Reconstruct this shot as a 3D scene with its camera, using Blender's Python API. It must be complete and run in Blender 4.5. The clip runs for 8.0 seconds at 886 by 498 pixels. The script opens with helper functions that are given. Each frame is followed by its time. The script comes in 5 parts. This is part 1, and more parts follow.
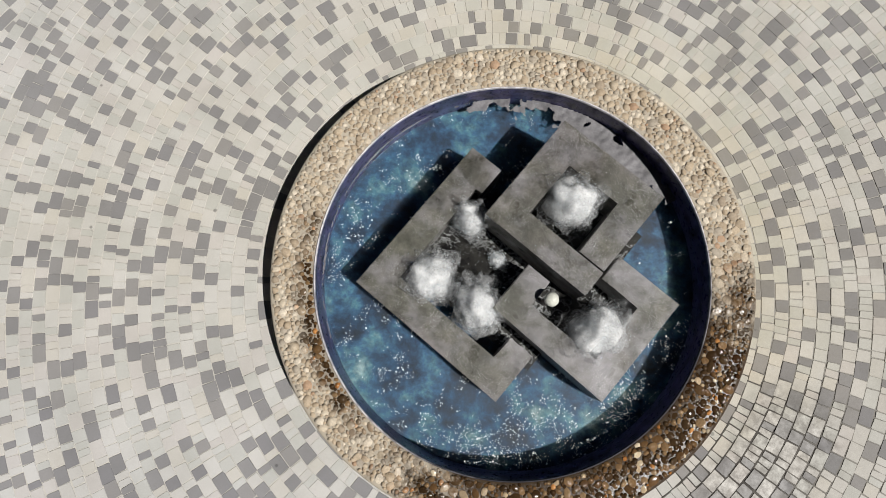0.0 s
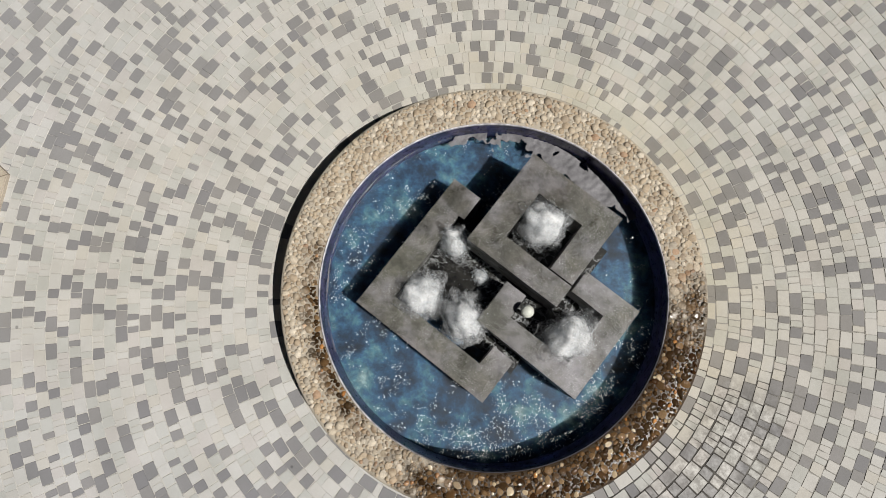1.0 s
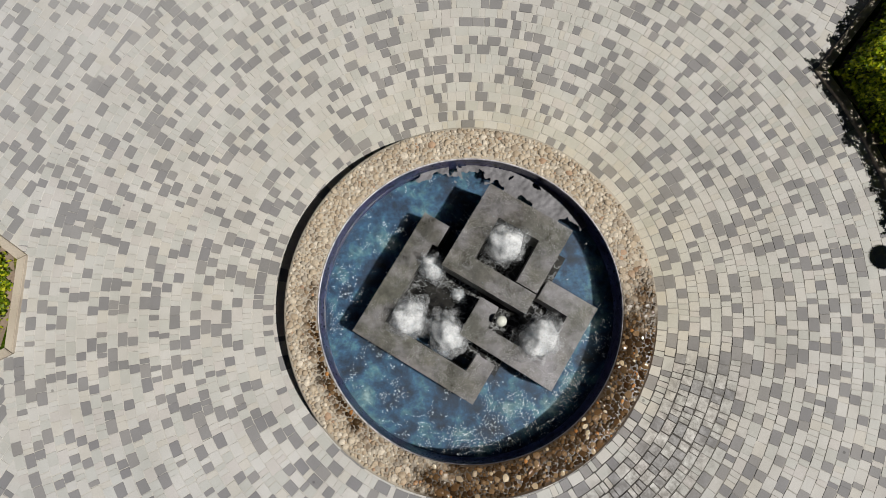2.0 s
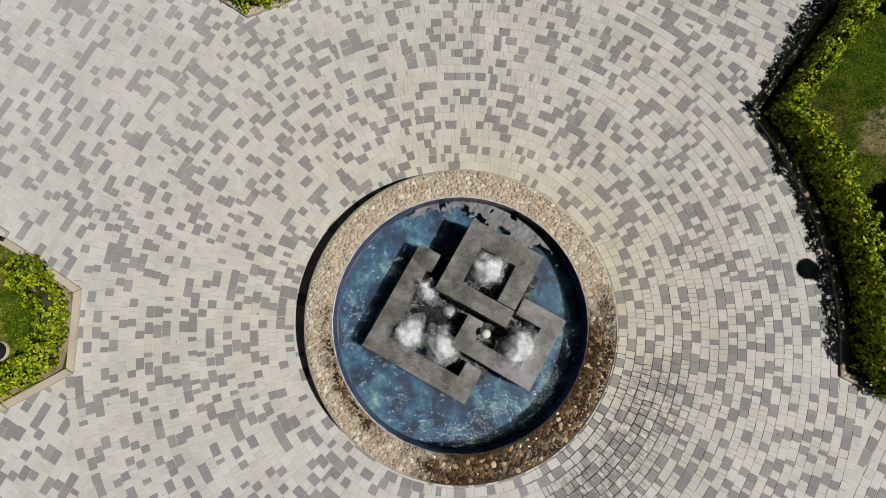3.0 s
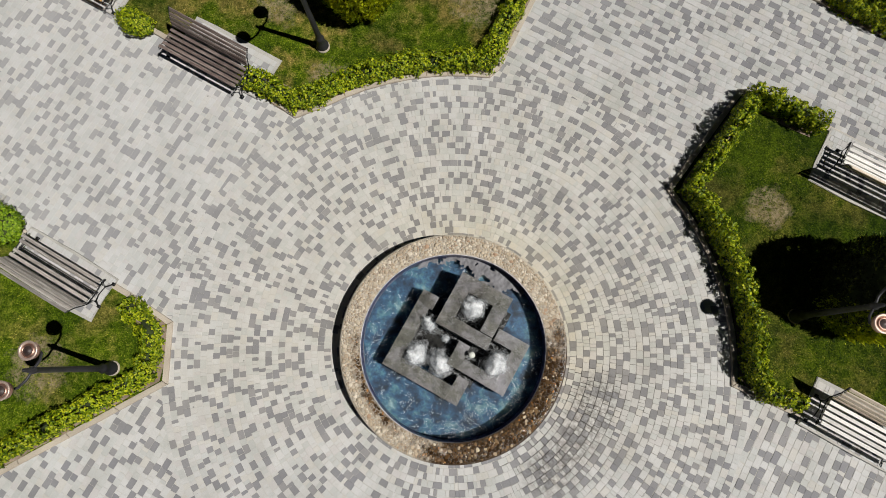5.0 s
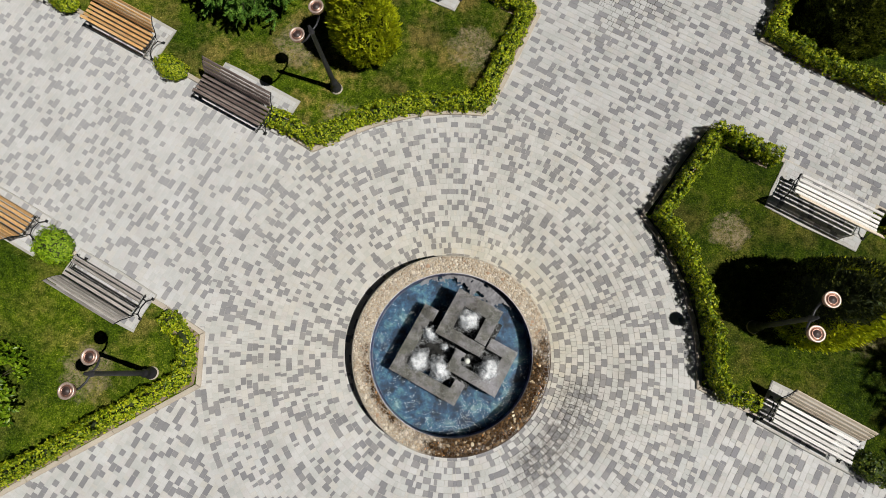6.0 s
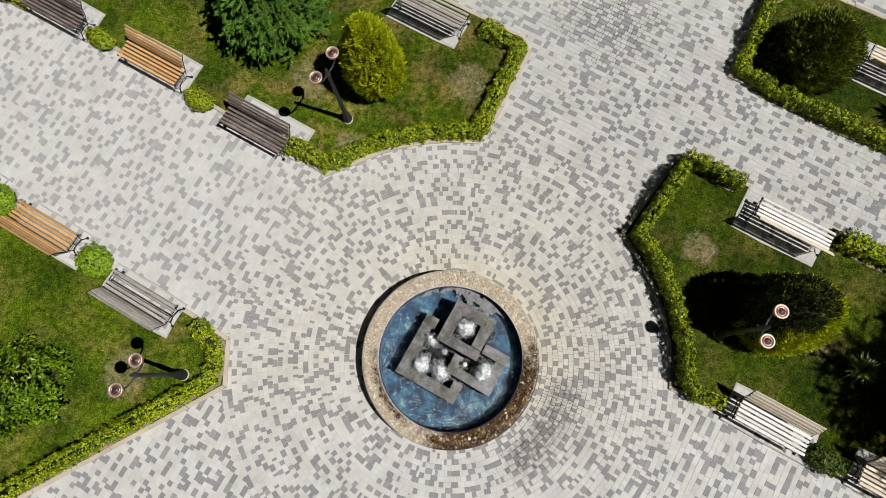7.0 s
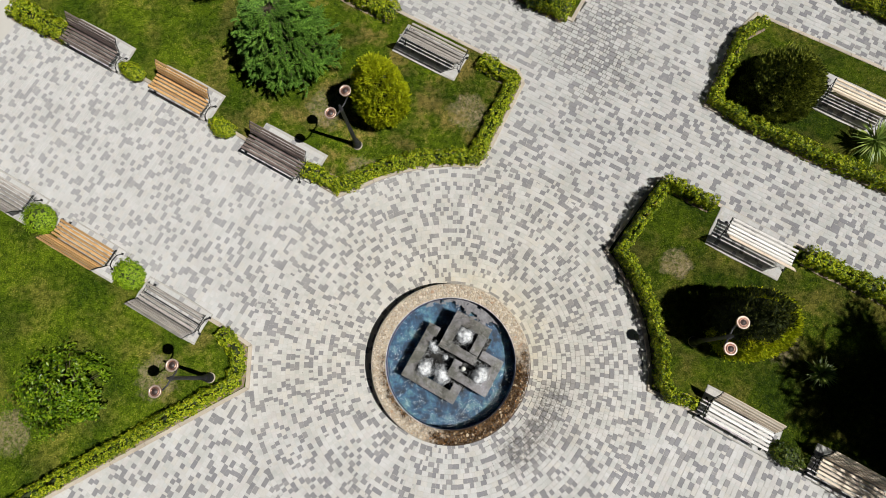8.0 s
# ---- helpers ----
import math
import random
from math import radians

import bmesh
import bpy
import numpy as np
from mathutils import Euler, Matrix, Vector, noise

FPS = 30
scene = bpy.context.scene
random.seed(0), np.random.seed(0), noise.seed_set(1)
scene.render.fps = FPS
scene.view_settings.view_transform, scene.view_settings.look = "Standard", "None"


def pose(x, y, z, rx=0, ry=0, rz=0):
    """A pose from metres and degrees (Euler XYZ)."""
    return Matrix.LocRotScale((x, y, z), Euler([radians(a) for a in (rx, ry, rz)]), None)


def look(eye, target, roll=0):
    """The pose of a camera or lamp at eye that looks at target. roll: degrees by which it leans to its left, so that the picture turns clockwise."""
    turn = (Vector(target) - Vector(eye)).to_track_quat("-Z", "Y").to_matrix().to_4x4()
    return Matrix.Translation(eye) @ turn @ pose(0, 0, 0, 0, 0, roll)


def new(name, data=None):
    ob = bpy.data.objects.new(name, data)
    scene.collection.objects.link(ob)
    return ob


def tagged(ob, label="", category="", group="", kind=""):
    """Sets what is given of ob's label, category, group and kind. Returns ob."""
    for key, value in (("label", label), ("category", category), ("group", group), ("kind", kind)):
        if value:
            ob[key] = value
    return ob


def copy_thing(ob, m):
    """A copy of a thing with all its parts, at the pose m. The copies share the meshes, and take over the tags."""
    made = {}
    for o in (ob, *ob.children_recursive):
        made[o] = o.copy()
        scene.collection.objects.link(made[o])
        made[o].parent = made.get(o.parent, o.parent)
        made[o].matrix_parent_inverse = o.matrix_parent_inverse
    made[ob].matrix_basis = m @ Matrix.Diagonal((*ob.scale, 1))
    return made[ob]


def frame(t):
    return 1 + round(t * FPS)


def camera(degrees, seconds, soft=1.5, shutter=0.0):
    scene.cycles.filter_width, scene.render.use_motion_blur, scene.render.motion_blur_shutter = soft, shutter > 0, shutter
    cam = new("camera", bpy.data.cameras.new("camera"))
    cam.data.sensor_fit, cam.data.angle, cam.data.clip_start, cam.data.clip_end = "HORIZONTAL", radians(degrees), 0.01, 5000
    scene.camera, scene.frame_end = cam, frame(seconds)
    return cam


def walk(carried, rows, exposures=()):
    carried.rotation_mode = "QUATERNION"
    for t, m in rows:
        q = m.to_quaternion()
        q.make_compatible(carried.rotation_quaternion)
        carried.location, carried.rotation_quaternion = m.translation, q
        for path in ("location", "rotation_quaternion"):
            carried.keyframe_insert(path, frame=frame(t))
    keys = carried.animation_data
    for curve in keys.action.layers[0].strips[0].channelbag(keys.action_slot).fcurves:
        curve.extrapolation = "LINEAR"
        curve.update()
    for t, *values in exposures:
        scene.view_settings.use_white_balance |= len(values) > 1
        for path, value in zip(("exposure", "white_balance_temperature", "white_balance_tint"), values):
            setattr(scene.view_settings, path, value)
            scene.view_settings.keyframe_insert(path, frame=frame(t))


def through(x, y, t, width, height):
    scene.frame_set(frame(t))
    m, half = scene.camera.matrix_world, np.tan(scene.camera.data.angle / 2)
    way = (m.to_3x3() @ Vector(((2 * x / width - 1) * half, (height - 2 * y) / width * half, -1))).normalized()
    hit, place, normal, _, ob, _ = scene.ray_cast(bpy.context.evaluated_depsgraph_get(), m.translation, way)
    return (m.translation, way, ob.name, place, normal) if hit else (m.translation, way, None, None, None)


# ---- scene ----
# the camera: a drone that rises over the fountain, looking almost straight down
cam = camera(73.5, 8.0, soft=0.75)
PATH = [  # seconds, x, y, z, turn about x, y and z
    (0.0, -0.360, -0.624, 5.549, 8.55, 1.25, 11.32),
    (0.5, -0.331, -0.591, 5.883, 8.70, 1.35, 11.03),
    (1.0, -0.257, -0.525, 6.263, 8.69, 1.44, 9.14),
    (1.5, -0.175, -0.455, 6.626, 8.67, 1.36, 4.95),
    (3.0, -0.017, -0.237, 8.425, 8.67, 1.45, 0.16),
    (3.5, 0.046, -0.200, 9.156, 9.01, 1.55, 0.16),
    (4.0, 0.048, -0.168, 9.967, 9.40, 1.35, 0.13),
    (4.5, 0.016, -0.205, 10.722, 9.99, 1.13, 0.10),
    (6.0, 0.203, -0.349, 13.088, 11.55, 1.66, 0.09),
    (6.5, 0.182, -0.384, 13.852, 11.82, 1.51, 0.12),
    (7.0, 0.234, -0.374, 14.684, 11.87, 1.62, 0.16),
    (7.5, 0.258, -0.333, 15.470, 11.87, 1.72, 0.17),
    (8.0, 0.290, -0.310, 16.304, 11.94, 1.75, 0.19),
]
walk(cam, [(t, pose(x, y, z, rx, ry, rz)) for t, x, y, z, rx, ry, rz in PATH],
     exposures=[(0.0, -0.25, 6530, 10.5), (1.5, -0.37, 6530, 10.2), (3.5, -0.42, 6540, 10.5), (4.5, -0.35, 6500, 10), (6.5, -0.17, 6460, 10), (8.0, -0.08, 6460, 10)])

# ---- world, sun ----
SUN = Vector((0.475, -0.160, 0.866)).normalized()
world = bpy.data.worlds.new("world")
scene.world = world
world.use_nodes = True
wn = world.node_tree
sky = wn.nodes.new("ShaderNodeTexSky")
sky.sky_type, sky.sun_disc = "NISHITA", False
sky.sun_elevation = math.asin(SUN.z)
sky.sun_rotation = math.atan2(SUN.x, SUN.y)
sky.altitude = 800
sky.air_density, sky.dust_density, sky.ozone_density = 0.06, 0.02, 0.2
wn.links.new(sky.outputs[0], wn.nodes["Background"].inputs[0])
wn.nodes["Background"].inputs[1].default_value = 0.05
lamp = bpy.data.lights.new("sun", "SUN")
lamp.energy, lamp.angle, lamp.color = 5.0, radians(0.53), (1.0, 0.975, 0.925)
new("sun", lamp).matrix_world = look(SUN * 60, (0, 0, 0))


# ---- materials ----
class Nodes:
    """A small builder for one node material."""

    def __init__(self, name, rough=0.7, metal=0.0):
        self.mat = bpy.data.materials.new(name)
        self.mat.use_nodes = True
        self.tree = self.mat.node_tree
        self.shader = self.tree.nodes["Principled BSDF"]
        self.set("Roughness", rough)
        self.set("Metallic", metal)
        self.where = self.node("ShaderNodeNewGeometry").outputs["Position"]

    def node(self, kind):
        return self.tree.nodes.new(kind)

    def put(self, socket, value):
        if hasattr(value, "is_linked"):
            self.tree.links.new(value, socket)
        elif isinstance(value, tuple) and len(value) == 3 and socket.type == "RGBA":
            socket.default_value = (*value, 1.0)
        else:
            socket.default_value = value

    def set(self, name, value):
        self.put(self.shader.inputs[name], value)

    def noise(self, scale, detail=3.0, rough=0.55, where=None):
        n = self.node("ShaderNodeTexNoise")
        self.put(n.inputs["Vector"], where or self.where)
        n.inputs["Scale"].default_value, n.inputs["Detail"].default_value, n.inputs["Roughness"].default_value = scale, detail, rough
        return n.outputs[0]

    def cells(self, scale, out="Distance"):
        n = self.node("ShaderNodeTexVoronoi")
        self.put(n.inputs["Vector"], self.where)
        n.inputs["Scale"].default_value = scale
        return n.outputs[out]

    def math(self, op, a, b=0.0, c=0.0):
        n = self.node("ShaderNodeMath")
        n.operation = op
        for socket, v in zip(n.inputs, (a, b, c)):
            self.put(socket, v)
        return n.outputs[0]

    def range(self, v, lo, hi, to_lo=0.0, to_hi=1.0):
        n = self.node("ShaderNodeMapRange")
        for socket, x in zip(n.inputs, (v, lo, hi, to_lo, to_hi)):
            self.put(socket, x)
        return n.outputs[0]

    def ramp(self, v, stops, sharp=False):
        n = self.node("ShaderNodeValToRGB")
        n.color_ramp.interpolation = "CONSTANT" if sharp else "LINEAR"
        while len(n.color_ramp.elements) < len(stops):
            n.color_ramp.elements.new(0.5)
        for e, (at, colour) in zip(n.color_ramp.elements, stops):
            e.position, e.color = at, (*colour, 1.0)
        self.put(n.inputs[0], v)
        return n.outputs[0]

    def mix(self, f, a, b, how="MIX"):
        n = self.node("ShaderNodeMix")
        n.data_type, n.blend_type = "RGBA", how
        self.put(n.inputs[0], f)
        self.put(n.inputs[6], a)
        self.put(n.inputs[7], b)
        return n.outputs[2]

    def bump(self, height, strength=0.3, distance=0.01):
        n = self.node("ShaderNodeBump")
        n.inputs["Strength"].default_value, n.inputs["Distance"].default_value = strength, distance
        self.put(n.inputs["Height"], height)
        self.set("Normal", n.outputs[0])

    def chance(self, kind):
        if kind == "object":
            return self.node("ShaderNodeObjectInfo").outputs["Random"]
        return self.node("ShaderNodeNewGeometry").outputs["Random Per Island"]

    def toward(self, degrees):
        """Cosine of the angle on the plan between the place and a bearing from the fountain's middle."""
        flat = self.node("ShaderNodeVectorMath")
        flat.operation = "MULTIPLY"
        self.put(flat.inputs[0], self.where)
        flat.inputs[1].default_value = (1, 1, 0)
        unit = self.node("ShaderNodeVectorMath")
        unit.operation = "NORMALIZE"
        self.put(unit.inputs[0], flat.outputs[0])
        dot = self.node("ShaderNodeVectorMath")
        dot.operation = "DOT_PRODUCT"
        self.put(dot.inputs[0], unit.outputs[0])
        dot.inputs[1].default_value = (math.cos(radians(degrees)), math.sin(radians(degrees)), 0)
        return dot.outputs["Value"]

    def radius(self):
        flat = self.node("ShaderNodeVectorMath")
        flat.operation = "MULTIPLY"
        self.put(flat.inputs[0], self.where)
        flat.inputs[1].default_value = (1, 1, 0)
        size = self.node("ShaderNodeVectorMath")
        size.operation = "LENGTH"
        self.put(size.inputs[0], flat.outputs[0])
        return size.outputs["Value"]


def surface(name, dark, light, coarse=3.0, fine=40.0, rough=0.75, metal=0.0, bump=0.3, distance=0.004, kind="", spread=0.25):
    """Two scales of mottling between two colours, a tone of its own for each piece, and fine relief."""
    n = Nodes(name, rough, metal)
    c = n.mix(n.range(n.noise(coarse, 4), 0.3, 0.7), dark, light)
    grain = n.noise(fine, 5, 0.65)
    c = n.mix(1.0, c, n.ramp(grain, [(0.25, (0.72, 0.72, 0.72)), (0.75, (1.12, 1.12, 1.12))]), "MULTIPLY")
    if kind:
        v = n.range(n.chance(kind), 0, 1, 1 - spread, 1 + spread)
        c = n.mix(1.0, c, v, "MULTIPLY")
    n.set("Base Color", c)
    n.set("Roughness", n.range(n.noise(fine * 0.4), 0.3, 0.7, rough * 0.85, min(1.0, rough * 1.12)))
    n.bump(grain, bump, distance)
    return n.mat


def paver_material(name, tones, kind):
    """Concrete paving blocks: a tone for each, warmer in patches, dirt, and a wet patch beside the fountain."""
    n = Nodes(name, 0.85)
    c = n.ramp(n.chance(kind), [(k / len(tones), tone) for k, tone in enumerate(tones)], True)
    p = n.node("ShaderNodeSeparateXYZ")
    n.put(p.inputs[0], n.where)
    warm = n.range(n.math("ADD", n.radius(), n.math("MULTIPLY", n.noise(0.35, 2), 5.0)), 5.0, 9.5)
    warm = n.math("MAXIMUM", warm, n.range(n.math("ADD", p.outputs[1], n.math("MULTIPLY", n.noise(0.6, 3), 2.5)), 1.8, -1.2))
    c = n.mix(1.0, c, n.mix(warm, (1.0, 0.98, 0.94), (0.965, 0.97, 1.0)), "MULTIPLY")
    c = n.mix(1.0, c, n.ramp(n.noise(1.3, 5, 0.6), [(0.3, (0.86, 0.86, 0.84)), (0.62, (1.04, 1.04, 1.04))]), "MULTIPLY")
    grain = n.noise(130, 4, 0.7)
    c = n.mix(1.0, c, n.ramp(grain, [(0.3, (0.84, 0.84, 0.84)), (0.7, (1.08, 1.08, 1.08))]), "MULTIPLY")
    grime = n.math("MULTIPLY", n.range(n.math("ADD", n.toward(-8), n.math("MULTIPLY", n.noise(2.5, 5), 0.5)), 0.75, 1.25), n.range(n.radius(), 5.0, 3.4))
    c = n.mix(n.math("MULTIPLY", grime, n.range(n.noise(24, 5, 0.7), 0.3, 0.65, 0.1, 0.35)), c, n.mix(1.0, c, (0.68, 0.655, 0.62), "MULTIPLY"))
    away = n.math("ADD", n.math("MULTIPLY", p.outputs[0], -0.6), n.math("ADD", n.math("MULTIPLY", p.outputs[1], 0.8), n.math("MULTIPLY", n.noise(0.5, 3), 4.0)))
    c = n.mix(n.range(away, 4.5, 9.5, 0.0, 0.32), c, (0.53, 0.525, 0.515))
    c = n.mix(1.0, c, n.range(n.math("ADD", n.math("MULTIPLY", p.outputs[0], 0.6), n.math("ADD", n.math("MULTIPLY", p.outputs[1], 0.8), n.math("MULTIPLY", n.noise(0.8, 4, 0.6), 3.0))), 3.0, 9.0, 1.0, 0.88), "MULTIPLY")
    algae = n.math("MULTIPLY", n.range(n.math("ADD", n.radius(), n.math("MULTIPLY", n.noise(5, 4, 0.65), 1.2)), 3.7, 2.6), n.range(n.toward(45), 0.1, 0.7))
    c = n.mix(n.math("MULTIPLY", algae, 0.6), c, n.mix(1.0, c, (1.0, 0.945, 0.79), "MULTIPLY"))
    spots = n.range(n.cells(2.1), 0.03, 0.045, 0.55, 1.0)
    c = n.mix(1.0, c, spots, "MULTIPLY")
    side = n.range(n.math("ADD", n.toward(-36), n.math("MULTIPLY", n.noise(5, 3), 0.10)), 0.93, 0.99)
    near = n.math("MULTIPLY", n.range(n.math("ADD", n.radius(), n.math("MULTIPLY", n.noise(7, 3), 0.7)), 3.75, 3.35), n.range(n.radius(), 2.35, 2.6))
    wet = n.math("MULTIPLY", side, near)
    c = n.mix(n.math("MULTIPLY", wet, n.range(n.noise(11, 5, 0.7), 0.35, 0.6)), c, n.mix(1.0, c, (0.34, 0.32, 0.3), "MULTIPLY"))
    n.set("Base Color", c)
    n.set("Roughness", n.range(wet, 0, 1, 0.85, 0.5))
    n.bump(grain, 0.25, 0.002)
    return n.mat


LIGHT_TONES = [(0.585, 0.57, 0.54), (0.555, 0.555, 0.525), (0.605, 0.59, 0.56), (0.58, 0.555, 0.53), (0.60, 0.59, 0.565), (0.53, 0.53, 0.50), (0.595, 0.572, 0.525), (0.57, 0.57, 0.545), (0.61, 0.60, 0.575)]
GREY_TONES = [(0.272, 0.267, 0.272), (0.255, 0.251, 0.260), (0.294, 0.288, 0.290), (0.26, 0.256, 0.260), (0.312, 0.302, 0.298)]
paver_light = paver_material("paver_light", LIGHT_TONES, "island")
paver_grey = paver_material("paver_grey", GREY_TONES, "island")
paver_light_single = paver_material("paver_light_single", LIGHT_TONES, "object")
paver_grey_single = paver_material("paver_grey_single", GREY_TONES, "object")


def joint_material():
    """Sand between the blocks, washed dark and wet beside the fountain; far off it carries the tone of the paving."""
    n = Nodes("joint_sand", 0.95)
    c = n.mix(n.noise(2.0, 4), (0.47, 0.455, 0.415), (0.56, 0.54, 0.50))
    side = n.range(n.math("ADD", n.toward(-36), n.math("MULTIPLY", n.noise(4, 3), 0.16)), 0.90, 1.0)
    near = n.range(n.math("ADD", n.radius(), n.math("MULTIPLY", n.noise(7, 3), 0.8)), 4.2, 3.2)
    c = n.mix(n.math("MULTIPLY", side, near), c, (0.02, 0.018, 0.016))
    east = n.range(n.math("ADD", n.toward(-8), n.math("MULTIPLY", n.noise(1.6, 3), 0.5)), 0.85, 1.25)
    ring = n.range(n.radius(), 5.2, 4.0)
    c = n.mix(n.math("MULTIPLY", n.math("MULTIPLY", east, ring), 0.6), c, (0.12, 0.11, 0.10))
    p = n.node("ShaderNodeSeparateXYZ")
    n.put(p.inputs[0], n.where)
    dx, dy = n.math("SUBTRACT", p.outputs[0], 4.3), n.math("MULTIPLY", n.math("SUBTRACT", p.outputs[1], 9.8), 0.7)
    far = n.math("SQRT", n.math("ADD", n.math("MULTIPLY", dx, dx), n.math("MULTIPLY", dy, dy)))
    dirt = n.range(n.math("ADD", far, n.math("MULTIPLY", n.noise(1.3, 5, 0.65), 4.0)), 4.2, 3.0)
    c = n.mix(dirt, c, (0.07, 0.066, 0.055))
    n.set("Base Color", c)
    n.bump(n.noise(90, 4), 0.4, 0.004)
    return n.mat


joint_sand = joint_material()
kerb_concrete = surface("kerb_concrete", (0.45, 0.385, 0.31), (0.58, 0.51, 0.42), 1.5, 60, 0.9, kind="object", spread=0.1)
bare_soil = surface("bare_soil", (0.20, 0.145, 0.10), (0.38, 0.29, 0.22), 4.0, 45, 0.95, bump=0.7, distance=0.012)
pad_concrete = surface("pad_concrete", (0.40, 0.385, 0.35), (0.55, 0.53, 0.49), 2.2, 50, 0.9, distance=0.006)


def lawn_material():
    n = Nodes("lawn", 0.95)
    tuft, patch = n.noise(26, 5, 0.7), n.noise(0.9, 4, 0.6)
    clump = n.noise(6.5, 4, 0.6)
    c = n.ramp(tuft, [(0.28, (0.010, 0.022, 0.001)), (0.5, (0.052, 0.085, 0.003)), (0.72, (0.13, 0.165, 0.010))])
    dry = n.ramp(tuft, [(0.3, (0.075, 0.058, 0.014)), (0.7, (0.23, 0.175, 0.055))])
    p = n.node("ShaderNodeSeparateXYZ")
    n.put(p.inputs[0], n.where)
    c = n.mix(n.math("MULTIPLY", n.range(n.math("ADD", patch, n.math("MULTIPLY", clump, 0.35)), 0.645, 0.805, 0.0, 0.85), n.math("MULTIPLY", n.range(p.outputs[0], -9.0, -5.0, 0.4, 1.0), n.range(p.outputs[0], 3.0, 6.0, 1.0, 0.55))), c, dry)
    c = n.mix(1.0, c, n.ramp(clump, [(0.33, (0.42, 0.48, 0.4)), (0.6, (1.12, 1.1, 1.05))]), "MULTIPLY")
    c = n.mix(1.0, c, n.ramp(n.noise(0.55, 3, 0.5), [(0.38, (0.5, 0.58, 0.5)), (0.6, (1.15, 1.12, 1.1))]), "MULTIPLY")
    n.set("Specular IOR Level", 0.1)
    # paler to the west, darker to the east
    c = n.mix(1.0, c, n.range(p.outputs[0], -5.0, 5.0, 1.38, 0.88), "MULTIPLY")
    bare = n.ramp(n.noise(9, 5, 0.65), [(0.3, (0.20, 0.15, 0.085)), (0.7, (0.42, 0.33, 0.22))])
    total = None
    for x, y, r in ((0.5, 7.25, 0.66), (6.2, 2.72, 0.5), (-8.0, -0.42, 0.68), (-11.9, -1.9, 0.7), (8.8, 0.45, 0.55), (-3.7, 7.4, 0.7), (-2.6, 5.5, 0.5)):
        gap = n.node("ShaderNodeVectorMath")
        gap.operation = "DISTANCE"
        n.put(gap.inputs[0], n.where)
        gap.inputs[1].default_value = (x, y, 0.04)
        m = n.range(n.math("ADD", n.math("DIVIDE", gap.outputs["Value"], r), n.math("MULTIPLY", n.noise(3.2, 6, 0.68), 1.5)), 1.68, 1.40)
        total = m if total is None else n.math("MAXIMUM", total, m)
    c = n.mix(n.math("MULTIPLY", total, n.range(n.noise(14, 5, 0.7), 0.38, 0.60, 0.05, 0.75)), c, bare)
    n.set("Base Color", c)
    n.bump(tuft, 0.8, 0.03)
    return n.mat


lawn_green = lawn_material()


def leaf_material(name, colours, gloss=0.45, through=0.25):
    """Leaves: a tone for each, a little light coming through."""
    n = Nodes(name, gloss)
    c = n.ramp(n.chance("island"), [(k / (len(colours) - 1), tone) for k, tone in enumerate(colours)])
    c = n.mix(1.0, c, n.ramp(n.noise(1.4, 3), [(0.3, (0.7, 0.72, 0.7)), (0.7, (1.2, 1.15, 1.0))]), "MULTIPLY")
    n.set("Base Color", c)
    n.set("Specular IOR Level", 0.3)
    thin = n.node("ShaderNodeBsdfTranslucent")
    n.put(thin.inputs[0], c)
    both = n.node("ShaderNodeMixShader")
    both.inputs[0].default_value = through
    n.tree.links.new(n.shader.outputs[0], both.inputs[1])
    n.tree.links.new(thin.outputs[0], both.inputs[2])
    n.tree.links.new(both.outputs[0], n.tree.nodes["Material Output"].inputs[0])
    return n.mat


def grass_material():
    """Blades: green, yellow in dry patches, darker where the lawn is lush."""
    n = Nodes("grass_blade", 0.6)
    n.set("Specular IOR Level", 0.12)
    patch, lush, clump = n.noise(0.9, 4, 0.6), n.noise(0.55, 3, 0.5), n.noise(6.5, 4, 0.6)
    c = n.ramp(n.chance("island"), [(0.0, (0.014, 0.034, 0.001)), (0.4, (0.045, 0.085, 0.003)), (0.75, (0.11, 0.155, 0.006)), (1.0, (0.24, 0.25, 0.03))])
    dry = n.ramp(n.chance("island"), [(0.0, (0.07, 0.06, 0.015)), (0.6, (0.20, 0.165, 0.045)), (1.0, (0.34, 0.27, 0.10))])
    p = n.node("ShaderNodeSeparateXYZ")
    n.put(p.inputs[0], n.where)
    c = n.mix(n.math("MULTIPLY", n.range(n.math("ADD", patch, n.math("MULTIPLY", clump, 0.35)), 0.66, 0.82), n.math("MULTIPLY", n.range(p.outputs[0], -9.0, -5.0, 0.4, 1.0), n.range(p.outputs[0], 3.0, 6.0, 1.0, 0.55))), c, dry)
    c = n.mix(1.0, c, n.ramp(clump, [(0.33, (0.45, 0.5, 0.42)), (0.6, (1.15, 1.1, 1.05))]), "MULTIPLY")
    c = n.mix(1.0, c, n.ramp(lush, [(0.38, (0.5, 0.62, 0.5)), (0.6, (1.2, 1.12, 1.05))]), "MULTIPLY")
    # same fall in tone from west to east as the lawn
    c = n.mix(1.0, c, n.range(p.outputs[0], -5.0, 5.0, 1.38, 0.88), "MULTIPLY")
    n.set("Base Color", c)
    return n.mat


